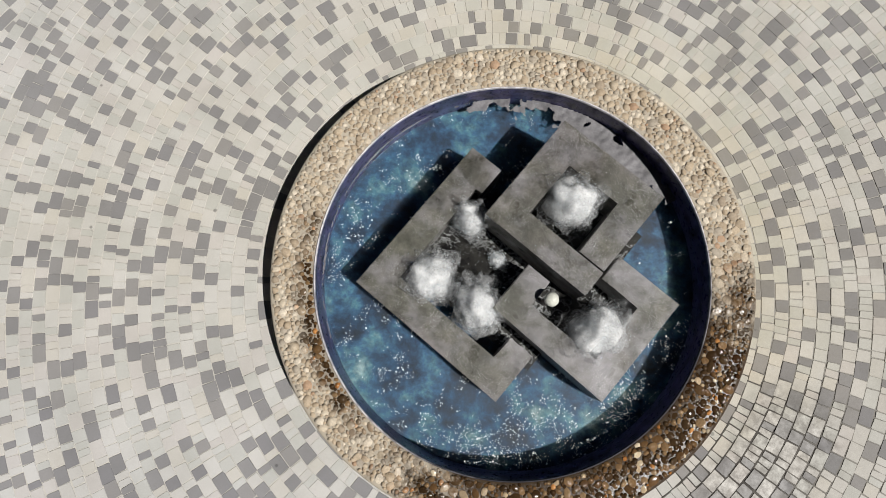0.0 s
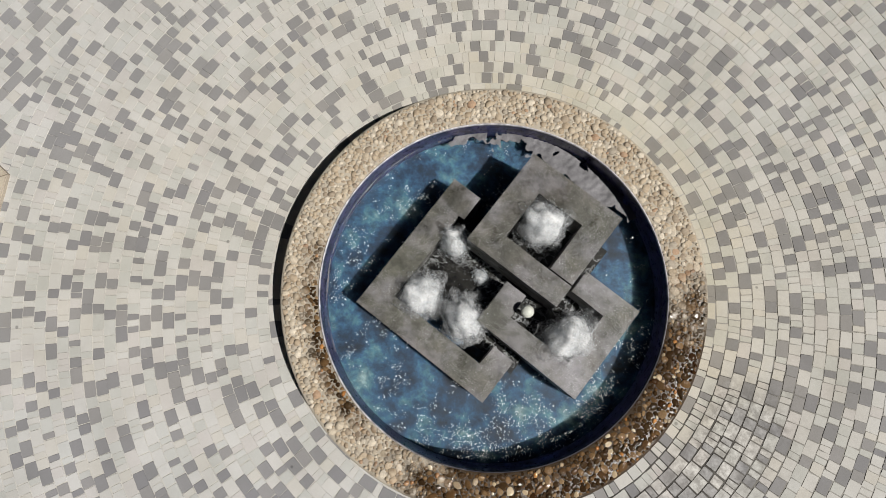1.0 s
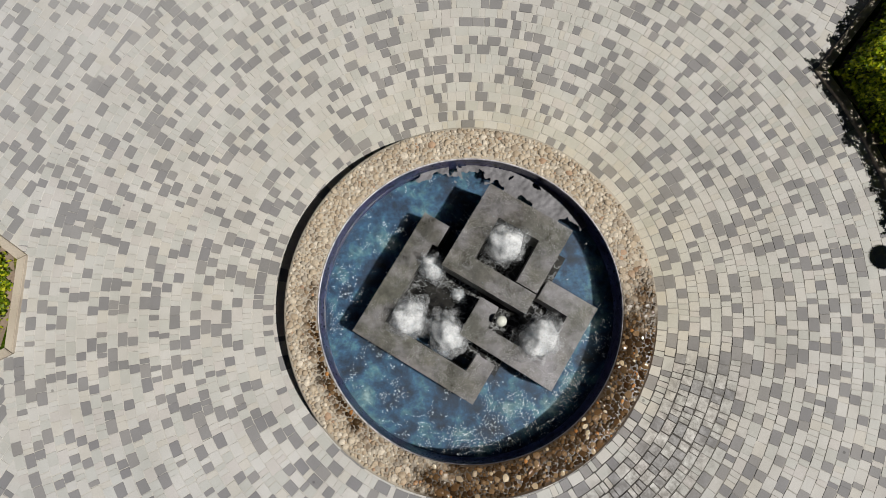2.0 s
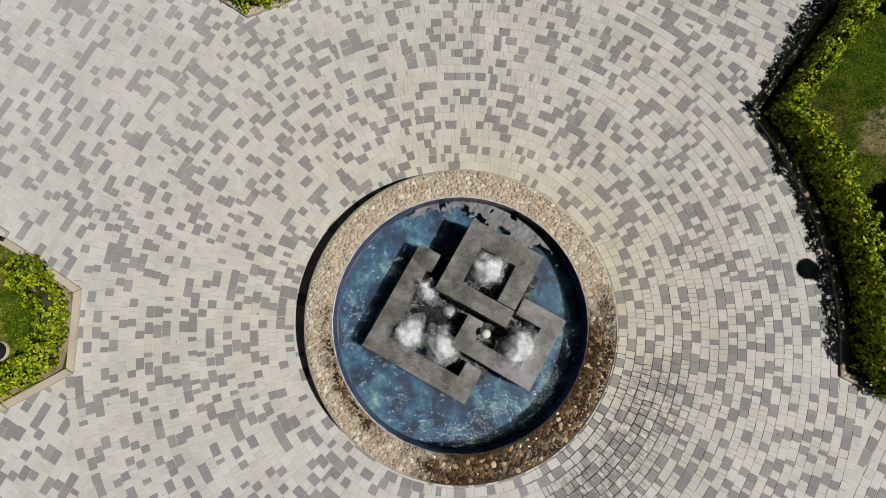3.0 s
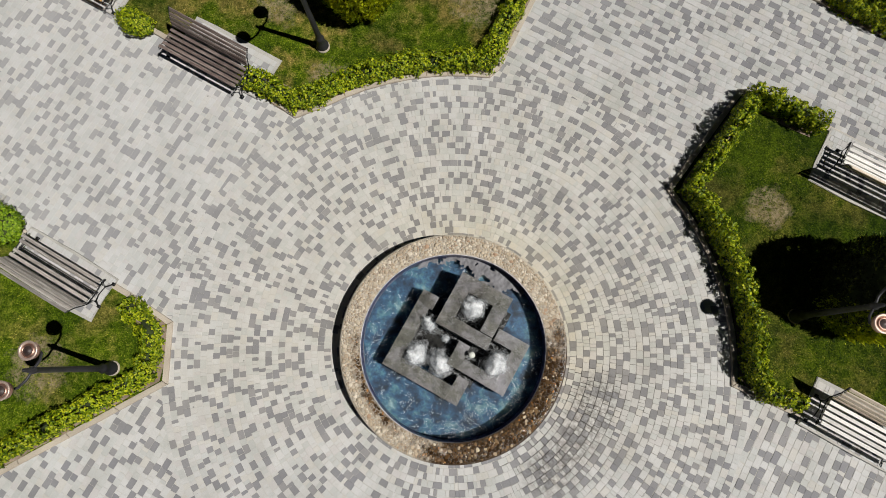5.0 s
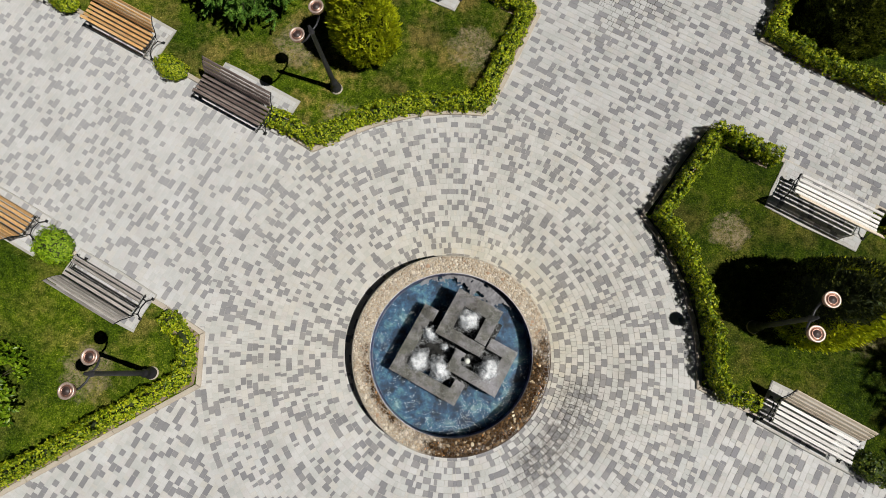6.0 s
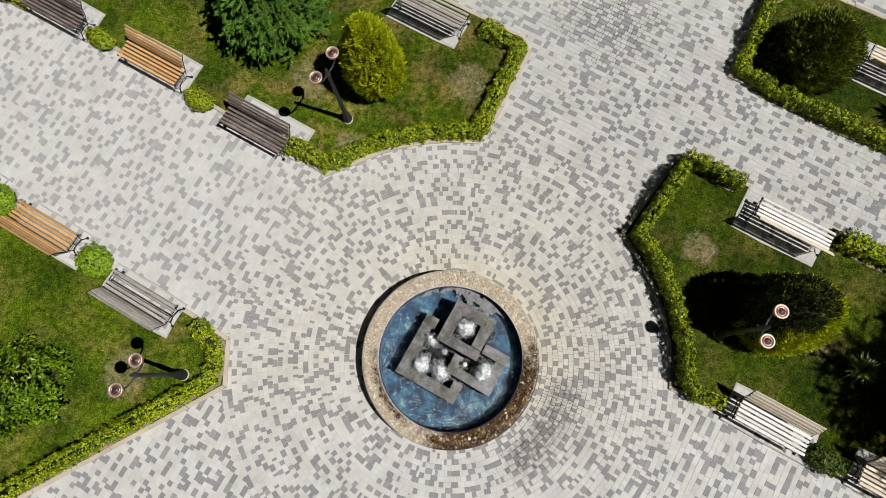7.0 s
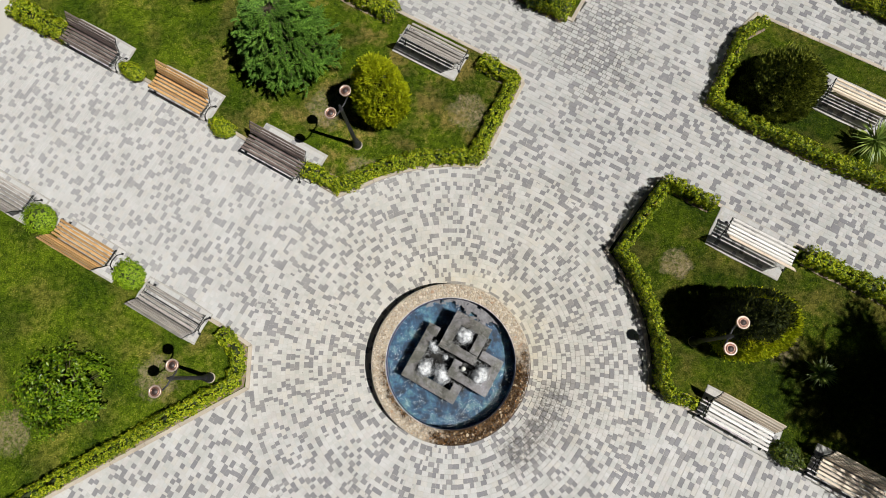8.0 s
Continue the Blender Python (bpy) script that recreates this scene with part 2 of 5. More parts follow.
grass_blade = grass_material()
hedge_leaf = leaf_material("hedge_leaf", [(0.03, 0.07, 0.003), (0.16, 0.25, 0.006), (0.37, 0.45, 0.012), (0.62, 0.65, 0.03)], 0.45, 0.28)
round_leaf = leaf_material("round_leaf", [(0.07, 0.15, 0.005), (0.20, 0.34, 0.010), (0.36, 0.50, 0.025)])
dark_leaf = leaf_material("dark_leaf", [(0.02, 0.045, 0.003), (0.06, 0.10, 0.007), (0.17, 0.21, 0.02)], 0.45, 0.15)
# shaded counterpart of the golden thuja leaf, the shade put into its tones
shaded_leaf = leaf_material("shaded_leaf", [(0.008, 0.014, 0.002), (0.02, 0.03, 0.003), (0.05, 0.07, 0.006), (0.16, 0.18, 0.02)], 0.7, 0.04)
thuja_leaf = leaf_material("thuja_leaf", [(0.20, 0.28, 0.004), (0.46, 0.52, 0.006), (0.66, 0.68, 0.012)], 0.7, 0.06)
juniper_leaf = leaf_material("juniper_leaf", [(0.02, 0.035, 0.004), (0.08, 0.11, 0.010), (0.20, 0.24, 0.025), (0.34, 0.38, 0.05)], 0.6, 0.1)
spruce_leaf = leaf_material("spruce_leaf", [(0.03, 0.10, 0.010), (0.10, 0.22, 0.025), (0.22, 0.40, 0.055)], 0.7, 0.08)
shrub_leaf = leaf_material("shrub_leaf", [(0.04, 0.10, 0.004), (0.12, 0.22, 0.008), (0.28, 0.40, 0.02)], 0.3, 0.3)
yucca_leaf = leaf_material("yucca_leaf", [(0.10, 0.17, 0.03), (0.22, 0.32, 0.06), (0.38, 0.46, 0.12)], 0.4)
bark = surface("bark", (0.05, 0.035, 0.022), (0.11, 0.08, 0.055), 6, 60, 0.95, bump=0.8, distance=0.01)
# for solid plant cores: the shade between leaves is in this colour
twig_shade = surface("twig_shade", (0.02, 0.03, 0.006), (0.05, 0.07, 0.015), 8, 60, 0.95)
iron_black = surface("iron_black", (0.018, 0.018, 0.02), (0.04, 0.04, 0.042), 6, 90, 0.5, 0.6)
post_grey = surface("post_grey", (0.026, 0.026, 0.029), (0.05, 0.05, 0.054), 4, 70, 0.5, 0.3)
copper = surface("copper", (0.34, 0.19, 0.145), (0.54, 0.34, 0.27), 9, 60, 0.38, 0.85)
copper_pale = surface("copper_pale", (0.60, 0.45, 0.37), (0.74, 0.58, 0.49), 9, 60, 0.45, 0.6)
lamp_dark = surface("lamp_dark", (0.03, 0.02, 0.018), (0.07, 0.045, 0.04), 9, 60, 0.5)


def timber(name, dark, light, bare=(0.5, 0.46, 0.4), worn=0.3):
    """Painted or weathered slats: grain along each board, a tone for each."""
    n = Nodes(name, 0.6)
    t = n.node("ShaderNodeTexCoord").outputs["Object"]
    stretch = n.node("ShaderNodeMapping")
    stretch.inputs["Scale"].default_value = (1.2, 30, 30)
    n.put(stretch.inputs[0], t)
    grain = n.noise(3.0, 5, 0.6, stretch.outputs[0])
    c = n.mix(n.range(grain, 0.38, 0.62), dark, light)
    c = n.mix(1.0, c, n.range(n.chance("object"), 0, 1, 0.66, 1.2), "MULTIPLY")
    c = n.mix(n.range(n.noise(7, 4), 0.58, 0.72, 0, 0.5), c, tuple(0.55 * x for x in dark))
    long = n.node("ShaderNodeMapping")
    long.inputs["Scale"].default_value = (0.9, 9, 9)
    n.put(long.inputs[0], t)
    shift = n.node("ShaderNodeVectorMath")
    shift.operation = "ADD"
    n.put(shift.inputs[0], long.outputs[0])
    n.put(shift.inputs[1], n.math("MULTIPLY", n.chance("object"), 40.0))
    c = n.mix(n.range(n.noise(2.2, 5, 0.65, shift.outputs[0]), 0.52, 0.68, 0, worn), c, bare)
    n.set("Base Color", c)
    n.bump(grain, 0.4, 0.002)
    return n.mat


wood_brown = timber("wood_brown", (0.09, 0.065, 0.058), (0.22, 0.17, 0.15), (0.42, 0.36, 0.32), 0.65)
wood_orange = timber("wood_orange", (0.47, 0.25, 0.085), (0.72, 0.45, 0.19))
wood_grey = timber("wood_grey", (0.26, 0.235, 0.21), (0.46, 0.42, 0.385), (0.62, 0.59, 0.55), 0.6)
wood_white = timber("wood_white", (0.70, 0.67, 0.63), (0.88, 0.86, 0.83), (0.5, 0.46, 0.42), 0.25)
wood_cream = timber("wood_cream", (0.60, 0.49, 0.36), (0.80, 0.69, 0.55))


def granite_material():
    n = Nodes("granite", 0.6)
    c = n.ramp(n.noise(150, 4, 0.75), [(0.3, (0.05, 0.049, 0.046)), (0.52, (0.105, 0.103, 0.097)), (0.72, (0.18, 0.177, 0.17))])
    c = n.mix(1.0, c, n.ramp(n.noise(2.6, 4), [(0.3, (0.6, 0.6, 0.6)), (0.7, (1.35, 1.32, 1.25))]), "MULTIPLY")
    c = n.mix(1.0, c, n.ramp(n.noise(1.1, 3), [(0.35, (1.0, 1.02, 0.93)), (0.65, (1.0, 0.95, 0.97))]), "MULTIPLY")
    c = n.mix(1.0, c, n.ramp(n.noise(6.5, 6, 0.7), [(0.36, (0.55, 0.57, 0.53)), (0.64, (1.25, 1.24, 1.24))]), "MULTIPLY")
    # pale film of froth, with wet sheen painted in towards the east
    film = n.math("MULTIPLY", n.range(n.math("ADD", n.noise(2.1, 7, 0.72), n.range(n.toward(-10), 0.2, 0.95, 0.0, 0.1)), 0.48, 0.70), 0.6)
    c = n.mix(film, c, (0.34, 0.33, 0.36))
    specks = n.math("MULTIPLY", n.range(n.noise(170, 3, 0.6), 0.595, 0.65), n.range(n.noise(3.6, 6, 0.7), 0.42, 0.62))
    c = n.mix(n.math("MULTIPLY", specks, 0.95), c, (0.85, 0.86, 0.86))
    n.set("Base Color", c)
    n.set("Roughness", n.range(n.noise(5, 3), 0.35, 0.65, 0.25, 0.7))
    n.bump(n.noise(150, 4), 0.3, 0.003)
    return n.mat


granite = granite_material()


def wet_stone_material():
    """Black stone awash, with thin torn froth running over it."""
    n = Nodes("wet_stone", 0.25)
    c = n.mix(n.range(n.noise(7, 5), 0.35, 0.65), (0.007, 0.007, 0.007), (0.032, 0.031, 0.028))
    veins = n.math("MULTIPLY", n.range(n.math("ABSOLUTE", n.math("SUBTRACT", n.noise(9, 5, 0.6), 0.5)), 0.035, 0.0), n.range(n.noise(2.4, 3), 0.42, 0.6))
    n.set("Base Color", n.mix(n.math("MULTIPLY", veins, 0.6), c, (0.6, 0.62, 0.63)))
    n.bump(n.noise(22, 4), 0.3, 0.012)
    return n.mat


wet_stone = wet_stone_material()


def pebble_material(name, kind):
    n = Nodes(name, 0.7)
    c = n.ramp(n.chance(kind), [(0.0, (0.42, 0.36, 0.28)), (0.16, (0.52, 0.47, 0.385)), (0.30, (0.36, 0.315, 0.255)), (0.44, (0.47, 0.41, 0.325)), (0.56, (0.58, 0.54, 0.46)), (0.68, (0.40, 0.375, 0.33)), (0.78, (0.66, 0.63, 0.56)), (0.88, (0.50, 0.44, 0.35)), (0.97, (0.44, 0.32, 0.23))], True)
    c = n.mix(1.0, c, n.ramp(n.noise(60, 4), [(0.3, (0.86, 0.79, 0.72)), (0.7, (1.18, 1.09, 0.99))]), "MULTIPLY")
    wet = n.range(n.math("ADD", n.toward(-50), n.math("MULTIPLY", n.noise(5.5, 5, 0.7), 0.9)), 0.86, 1.14)
    left = n.range(n.math("ADD", n.toward(207), n.math("MULTIPLY", n.noise(4.5, 4), 0.35)), 0.98, 1.12)
    inner = n.range(n.math("ADD", n.radius(), n.math("MULTIPLY", n.noise(6, 4), 0.3)), 2.08, 1.95)
    wet = n.math("MAXIMUM", wet, n.math("MULTIPLY", left, inner))
    c = n.mix(wet, c, n.mix(1.0, n.ramp(n.math("FRACT", n.math("MULTIPLY", n.chance(kind), 7.31)), [(0.0, (0.10, 0.068, 0.04)), (0.45, (0.25, 0.17, 0.10)), (0.74, (0.42, 0.32, 0.22)), (0.91, (0.75, 0.40, 0.17)), (0.94, (0.95, 0.9, 0.8))], True), c, "MULTIPLY"))
    n.set("Base Color", c)
    n.set("Roughness", n.range(wet, 0, 1, 0.75, 0.08))
    n.bump(n.noise(55, 3), 0.5, 0.008)
    return n.mat


pebble_stuff = pebble_material("pebble_bed", "island")
pebble_single = pebble_material("pebble_single", "object")


def mortar_material():
    n = Nodes("mortar", 0.9)
    c = n.mix(n.noise(6, 5), (0.40, 0.35, 0.28), (0.55, 0.49, 0.40))
    wet = n.range(n.math("ADD", n.toward(-50), n.math("MULTIPLY", n.noise(5.5, 5, 0.7), 0.9)), 0.86, 1.14)
    left = n.range(n.math("ADD", n.toward(207), n.math("MULTIPLY", n.noise(4.5, 4), 0.35)), 0.98, 1.12)
    inner = n.range(n.math("ADD", n.radius(), n.math("MULTIPLY", n.noise(6, 4), 0.3)), 2.08, 1.95)
    wet = n.math("MAXIMUM", wet, n.math("MULTIPLY", n.math("MULTIPLY", left, inner), 0.5))
    c = n.mix(wet, c, n.mix(n.noise(30, 4), (0.025, 0.016, 0.009), (0.085, 0.055, 0.03)))
    n.set("Base Color", c)
    n.set("Roughness", n.range(wet, 0, 1, 0.9, 0.3))
    n.bump(n.noise(70, 4), 0.6, 0.006)
    return n.mat


mortar = mortar_material()


def basin_material():
    """Blue basin paint under cloudy water."""
    n = Nodes("basin_blue", 0.6)
    c = n.ramp(n.noise(2.3, 7, 0.66), [(0.36, (0.0006, 0.004, 0.012)), (0.45, (0.003, 0.020, 0.052)), (0.52, (0.012, 0.055, 0.115)), (0.58, (0.045, 0.115, 0.15)), (0.68, (0.20, 0.26, 0.26))])
    c = n.mix(1.0, c, n.ramp(n.noise(11, 6, 0.7), [(0.34, (0.45, 0.5, 0.55)), (0.66, (1.5, 1.45, 1.35))]), "MULTIPLY")
    n.set("Base Color", c)
    return n.mat


basin_blue = basin_material()
tile_violet = surface("tile_violet", (0.007, 0.008, 0.03), (0.11, 0.10, 0.25), 9, 60, 0.3)


def rim_material():
    """Thin pale metal lip, stained dark where water runs over it."""
    n = Nodes("rim_metal", 0.45, 0.3)
    c = n.mix(n.range(n.noise(9, 5, 0.65), 0.35, 0.6), (0.30, 0.29, 0.33), (0.78, 0.76, 0.80))
    wet = n.range(n.math("ADD", n.toward(-52), n.math("MULTIPLY", n.noise(3, 4), 0.5)), 0.55, 1.0)
    n.set("Base Color", n.mix(wet, c, (0.025, 0.025, 0.035)))
    n.bump(n.noise(40, 3), 0.2, 0.002)
    return n.mat


rim_metal = rim_material()


def water_material():
    n = Nodes("water", 0.06)
    n.set("Base Color", (0.80, 0.92, 0.97))
    n.set("Transmission Weight", 1.0)
    n.set("IOR", 1.33)
    n.bump(n.math("ADD", n.noise(9, 4), n.math("MULTIPLY", n.noise(34, 3), 0.5)), 0.3, 0.012)
    return n.mat


water_clear = water_material()


def foam_material(name, soft=1.0):
    n = Nodes(name, 0.55)
    n.set("Base Color", n.mix(n.noise(14, 4), (0.80, 0.83, 0.86), (0.90, 0.91, 0.92)))
    n.set("Subsurface Weight", soft)
    n.set("Subsurface Radius", (1.0, 1.0, 1.0))
    n.set("Specular IOR Level", 0.15)
    n.set("Subsurface Scale", 0.2)
    return n.mat


foam_white = foam_material("foam_white")


def fleck_material():
    """Flecks and drops: some white, some thin and greyish blue."""
    n = Nodes("fleck_white", 0.4)
    n.set("Base Color", n.ramp(n.chance("island"), [(0.0, (0.22, 0.30, 0.36)), (0.45, (0.55, 0.62, 0.66)), (0.8, (0.88, 0.9, 0.92))]))
    return n.mat


fleck_white = fleck_material()


def mist_material():
    """Torn veil of fine spray, white where it is dense, open between."""
    n = Nodes("spray_veil", 0.8)
    n.set("Base Color", (0.86, 0.88, 0.9))
    n.set("Specular IOR Level", 0.1)
    thin = n.node("ShaderNodeBsdfTranslucent")
    thin.inputs[0].default_value = (0.95, 0.96, 0.97, 1)
    both = n.node("ShaderNodeMixShader")
    both.inputs[0].default_value = 0.5
    n.tree.links.new(n.shader.outputs[0], both.inputs[1])
    n.tree.links.new(thin.outputs[0], both.inputs[2])
    veil = n.node("ShaderNodeMixShader")
    n.put(veil.inputs[0], n.math("MULTIPLY", n.range(n.noise(8, 6, 0.68), 0.40, 0.64), n.range(n.noise(34, 4, 0.7), 0.35, 0.62, 0.15, 0.5)))
    n.tree.links.new(n.node("ShaderNodeBsdfTransparent").outputs[0], veil.inputs[1])
    n.tree.links.new(both.outputs[0], veil.inputs[2])
    n.tree.links.new(veil.outputs[0], n.tree.nodes["Material Output"].inputs[0])
    return n.mat


mist_white = mist_material()
scum_grey = surface("scum_grey", (0.12, 0.118, 0.125), (0.25, 0.245, 0.26), 6, 60, 0.6)
globe_white = surface("globe_white", (0.74, 0.76, 0.68), (0.82, 0.83, 0.76), 8, 60, 0.4)


# ---- builders ----
def mesh(name, verts, faces, materials, indices=None, smooth=False):
    me = bpy.data.meshes.new(name)
    me.from_pydata(verts, [], faces)
    for m in materials if isinstance(materials, (list, tuple)) else [materials]:
        me.materials.append(m)
    if indices is not None:
        me.polygons.foreach_set("material_index", indices)
    if smooth:
        me.polygons.foreach_set("use_smooth", [True] * len(me.polygons))
    me.update()
    return me


def part(name, data, parent=None, label="", at=None):
    ob = new(name, data)
    if parent is not None:
        ob.parent = parent
    if at is not None:
        ob.matrix_basis = at
    return tagged(ob, label) if label else ob


def from_bm(name, bm, material, smooth=False):
    me = bpy.data.meshes.new(name)
    bm.to_mesh(me)
    bm.free()
    me.materials.append(material)
    if smooth:
        me.polygons.foreach_set("use_smooth", [True] * len(me.polygons))
    return me


def prism(name, outline, z0, z1, material, bevel=0.0):
    """An upright solid over a polygon (counter-clockwise), its upper edge chamfered."""
    bm = bmesh.new()
    low = [bm.verts.new((x, y, z0)) for x, y in outline]
    high = [bm.verts.new((x, y, z1)) for x, y in outline]
    top = bm.faces.new(high)
    bm.faces.new(low[::-1])
    k = len(outline)
    for i in range(k):
        bm.faces.new((low[i], low[(i + 1) % k], high[(i + 1) % k], high[i]))
    if bevel:
        bmesh.ops.bevel(bm, geom=list(top.edges), offset=bevel, segments=2, affect="EDGES")
    bmesh.ops.recalc_face_normals(bm, faces=bm.faces)
    return from_bm(name, bm, material)


def box(bm, m, size, bevel=0.0):
    r = bmesh.ops.create_cube(bm, size=1.0, matrix=m @ Matrix.Diagonal((*size, 1)))
    if bevel:
        edges = {e for v in r["verts"] for e in v.link_edges}
        bmesh.ops.bevel(bm, geom=list(edges), offset=bevel, segments=1, affect="EDGES")


def lathe(name, profile, material, steps=48, smooth=True):
    """Turned form: a list of (radius, height) swept round z."""
    verts, faces = [], []
    for r, z in profile:
        for i in range(steps):
            a = 2 * math.pi * i / steps
            verts.append((r * math.cos(a), r * math.sin(a), z))
    for j in range(len(profile) - 1):
        for i in range(steps):
            a, b = j * steps + i, j * steps + (i + 1) % steps
            faces.append((a, b, b + steps, a + steps))
    return mesh(name, verts, faces, material, smooth=smooth)


def tube(bm, points, radii, sides=8):
    rings = []
    for i, p in enumerate(points):
        p = Vector(p)
        d = Vector(points[min(i + 1, len(points) - 1)]) - Vector(points[max(i - 1, 0)])
        q = d.to_track_quat("Z", "Y")
        r = radii[i] if isinstance(radii, (list, tuple)) else radii
        rings.append([bm.verts.new(p + q @ Vector((r * math.cos(2 * math.pi * k / sides), r * math.sin(2 * math.pi * k / sides), 0))) for k in range(sides)])
    for a, b in zip(rings, rings[1:]):
        for k in range(sides):
            bm.faces.new((a[k], a[(k + 1) % sides], b[(k + 1) % sides], b[k]))
    bm.faces.new(rings[0][::-1])
    bm.faces.new(rings[-1])


def inside(x, y, outline):
    hit, k = False, len(outline)
    for i in range(k):
        (x0, y0), (x1, y1) = outline[i], outline[i - 1]
        if (y0 > y) != (y1 > y) and x < (x1 - x0) * (y - y0) / (y1 - y0) + x0:
            hit = not hit
    return hit


def edge_gap(x, y, outline):
    """Distance from a place to a polygon's edge."""
    best, k = 1e9, len(outline)
    for i in range(k):
        (x0, y0), (x1, y1) = outline[i], outline[(i + 1) % k]
        dx, dy = x1 - x0, y1 - y0
        t = max(0, min(1, ((x - x0) * dx + (y - y0) * dy) / (dx * dx + dy * dy)))
        best = min(best, math.hypot(x - x0 - t * dx, y - y0 - t * dy))
    return best


class Leaves:
    """Collects small folded leaves (two triangles each), to be linked as one crown."""

    def __init__(self, seed):
        self.verts, self.faces, self.rng = [], [], random.Random(seed)

    def leaf(self, p, out, long, wide, tumble=0.7):
        r = self.rng
        n = (Vector(out).normalized() + tumble * Vector((r.uniform(-1, 1), r.uniform(-1, 1), r.uniform(-1, 1)))).normalized()
        a = n.cross(Vector((r.uniform(-1, 1), r.uniform(-1, 1), r.uniform(-0.3, 0.6))))
        if a.length < 1e-3:
            return
        a.normalize()
        b = n.cross(a)
        p, k = Vector(p), len(self.verts)
        self.verts += [p - a * long * 0.5, p + b * wide * 0.5 + n * wide * 0.12, p + a * long * 0.5, p - b * wide * 0.5 + n * wide * 0.12]
        self.faces += [(k, k + 1, k + 2), (k, k + 2, k + 3)]

    def blade(self, p, along, side, long, wide, droop=0.0):
        """A narrow pointed blade from p along a way."""
        k, p, along, side = len(self.verts), Vector(p), Vector(along), Vector(side)
        mid = p + along * long * 0.55 + Vector((0, 0, -droop * long * 0.25))
        tip = p + along * long + Vector((0, 0, -droop * long))
        self.verts += [p - side * wide * 0.35, p + side * wide * 0.35, mid + side * wide * 0.5, mid - side * wide * 0.5, tip]
        self.faces += [(k, k + 1, k + 2, k + 3), (k + 3, k + 2, k + 4)]

    def mesh(self, name, material):
        return mesh(name, self.verts, self.faces, material)

from mathutils import geometry

# ---- plan of the beds: outlines of the kerbs, counter-clockwise ----
ALONG = Vector((math.cos(radians(-29.5)), math.sin(radians(-29.5)), 0))
ACROSS = Vector((-ALONG.y, ALONG.x, 0))


def arc(r, a0, a1, k):
    return [(r * math.cos(radians(a0 + (a1 - a0) * i / k)), r * math.sin(radians(a0 + (a1 - a0) * i / k))) for i in range(k + 1)]


BED_WEST = [(-5.44, -0.72), (-5.44, 0.47), (-6.35, 1.05), (-17.0, 7.0), (-17.0, -7.1)]
BED_NORTH = [(-3.25, 4.65)] + arc(5.56, 118, 82, 8) + [(1.0, 5.72), (2.2, 8.15), (2.05, 8.6), (-5.2, 12.7), (-16.0, 16.5), (-16.0, 12.45), (-3.75, 5.0)]
BED_NORTH = BED_NORTH[::-1]
BED_EAST = [(6.40, -1.30), (17.0, -7.06), (17.0, -1.07), (7.8, 4.28), (6.2, 5.22), (5.86, 5.2)] + arc(5.25, 36, -8, 8)
BED_NORTH_EAST = [(7.35, 7.35), (17.0, 1.9), (17.0, 6.2), (9.2, 10.4), (8.55, 9.8)]
BED_TOP = [(3.7, 10.15), (8.0, 18.0), (-12.0, 18.0)]
BED_CORNER = [(11.6, 10.9), (18.0, 7.2), (18.0, 18.0), (15.4, 18.0)]
BEDS = {"bed_west": BED_WEST, "bed_north": BED_NORTH, "bed_east": BED_EAST, "bed_north_east": BED_NORTH_EAST, "bed_top": BED_TOP, "bed_corner": BED_CORNER}


def area(o):
    return sum(a[0] * b[1] - b[0] * a[1] for a, b in zip(o, o[1:] + o[:1]))


BEDS = {k: (o if area(o) > 0 else o[::-1]) for k, o in BEDS.items()}


def inset(outline, d):
    """The polygon moved inwards by d."""
    out, k = [], len(outline)
    for i in range(k):
        p, q, r = (Vector(outline[j % k]) for j in (i - 1, i, i + 1))
        a, b = (q - p).normalized(), (r - q).normalized()
        n1, n2 = Vector((-a.y, a.x)), Vector((-b.y, b.x))
        m = (n1 + n2) / max(0.35, 1 + n1.dot(n2))
        out.append(tuple(q + m * d))
    return out


# ---- ground and beds ----
ground = tagged(new("ground", mesh("ground", [(-900, -900, -0.006), (900, -900, -0.006), (900, 900, -0.006), (-900, 900, -0.006)], [(0, 1, 2, 3)], joint_sand)), "pale sandy bed of jointing sand under the paving blocks", "ground", kind="structure")

KERB = 0.105


def lawn(name, outline):
    """Lawn of a bed, gently uneven, inside its kerb."""
    inner = inset(outline, KERB)
    xs, ys = [p[0] for p in inner], [p[1] for p in inner]
    pts = [Vector(p) for p in inner]
    k = len(pts)
    for i in range(int((max(xs) - min(xs)) / 0.7) + 1):
        for j in range(int((max(ys) - min(ys)) / 0.7) + 1):
            x, y = min(xs) + 0.7 * i, min(ys) + 0.7 * j
            if inside(x, y, inner) and edge_gap(x, y, inner) > 0.3:
                pts.append(Vector((x, y)))
    flat, _, tris, *_ = geometry.delaunay_2d_cdt(pts, [(i, (i + 1) % k) for i in range(k)], [], 1, 1e-5)
    rise = [0.035 + (0.02 * noise.noise(Vector((p.x, p.y, 3)) * 0.6) if edge_gap(p.x, p.y, inner) > 0.25 else 0) for p in flat]
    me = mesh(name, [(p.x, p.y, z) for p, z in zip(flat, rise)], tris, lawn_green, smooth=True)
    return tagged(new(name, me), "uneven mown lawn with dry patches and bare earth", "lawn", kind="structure")


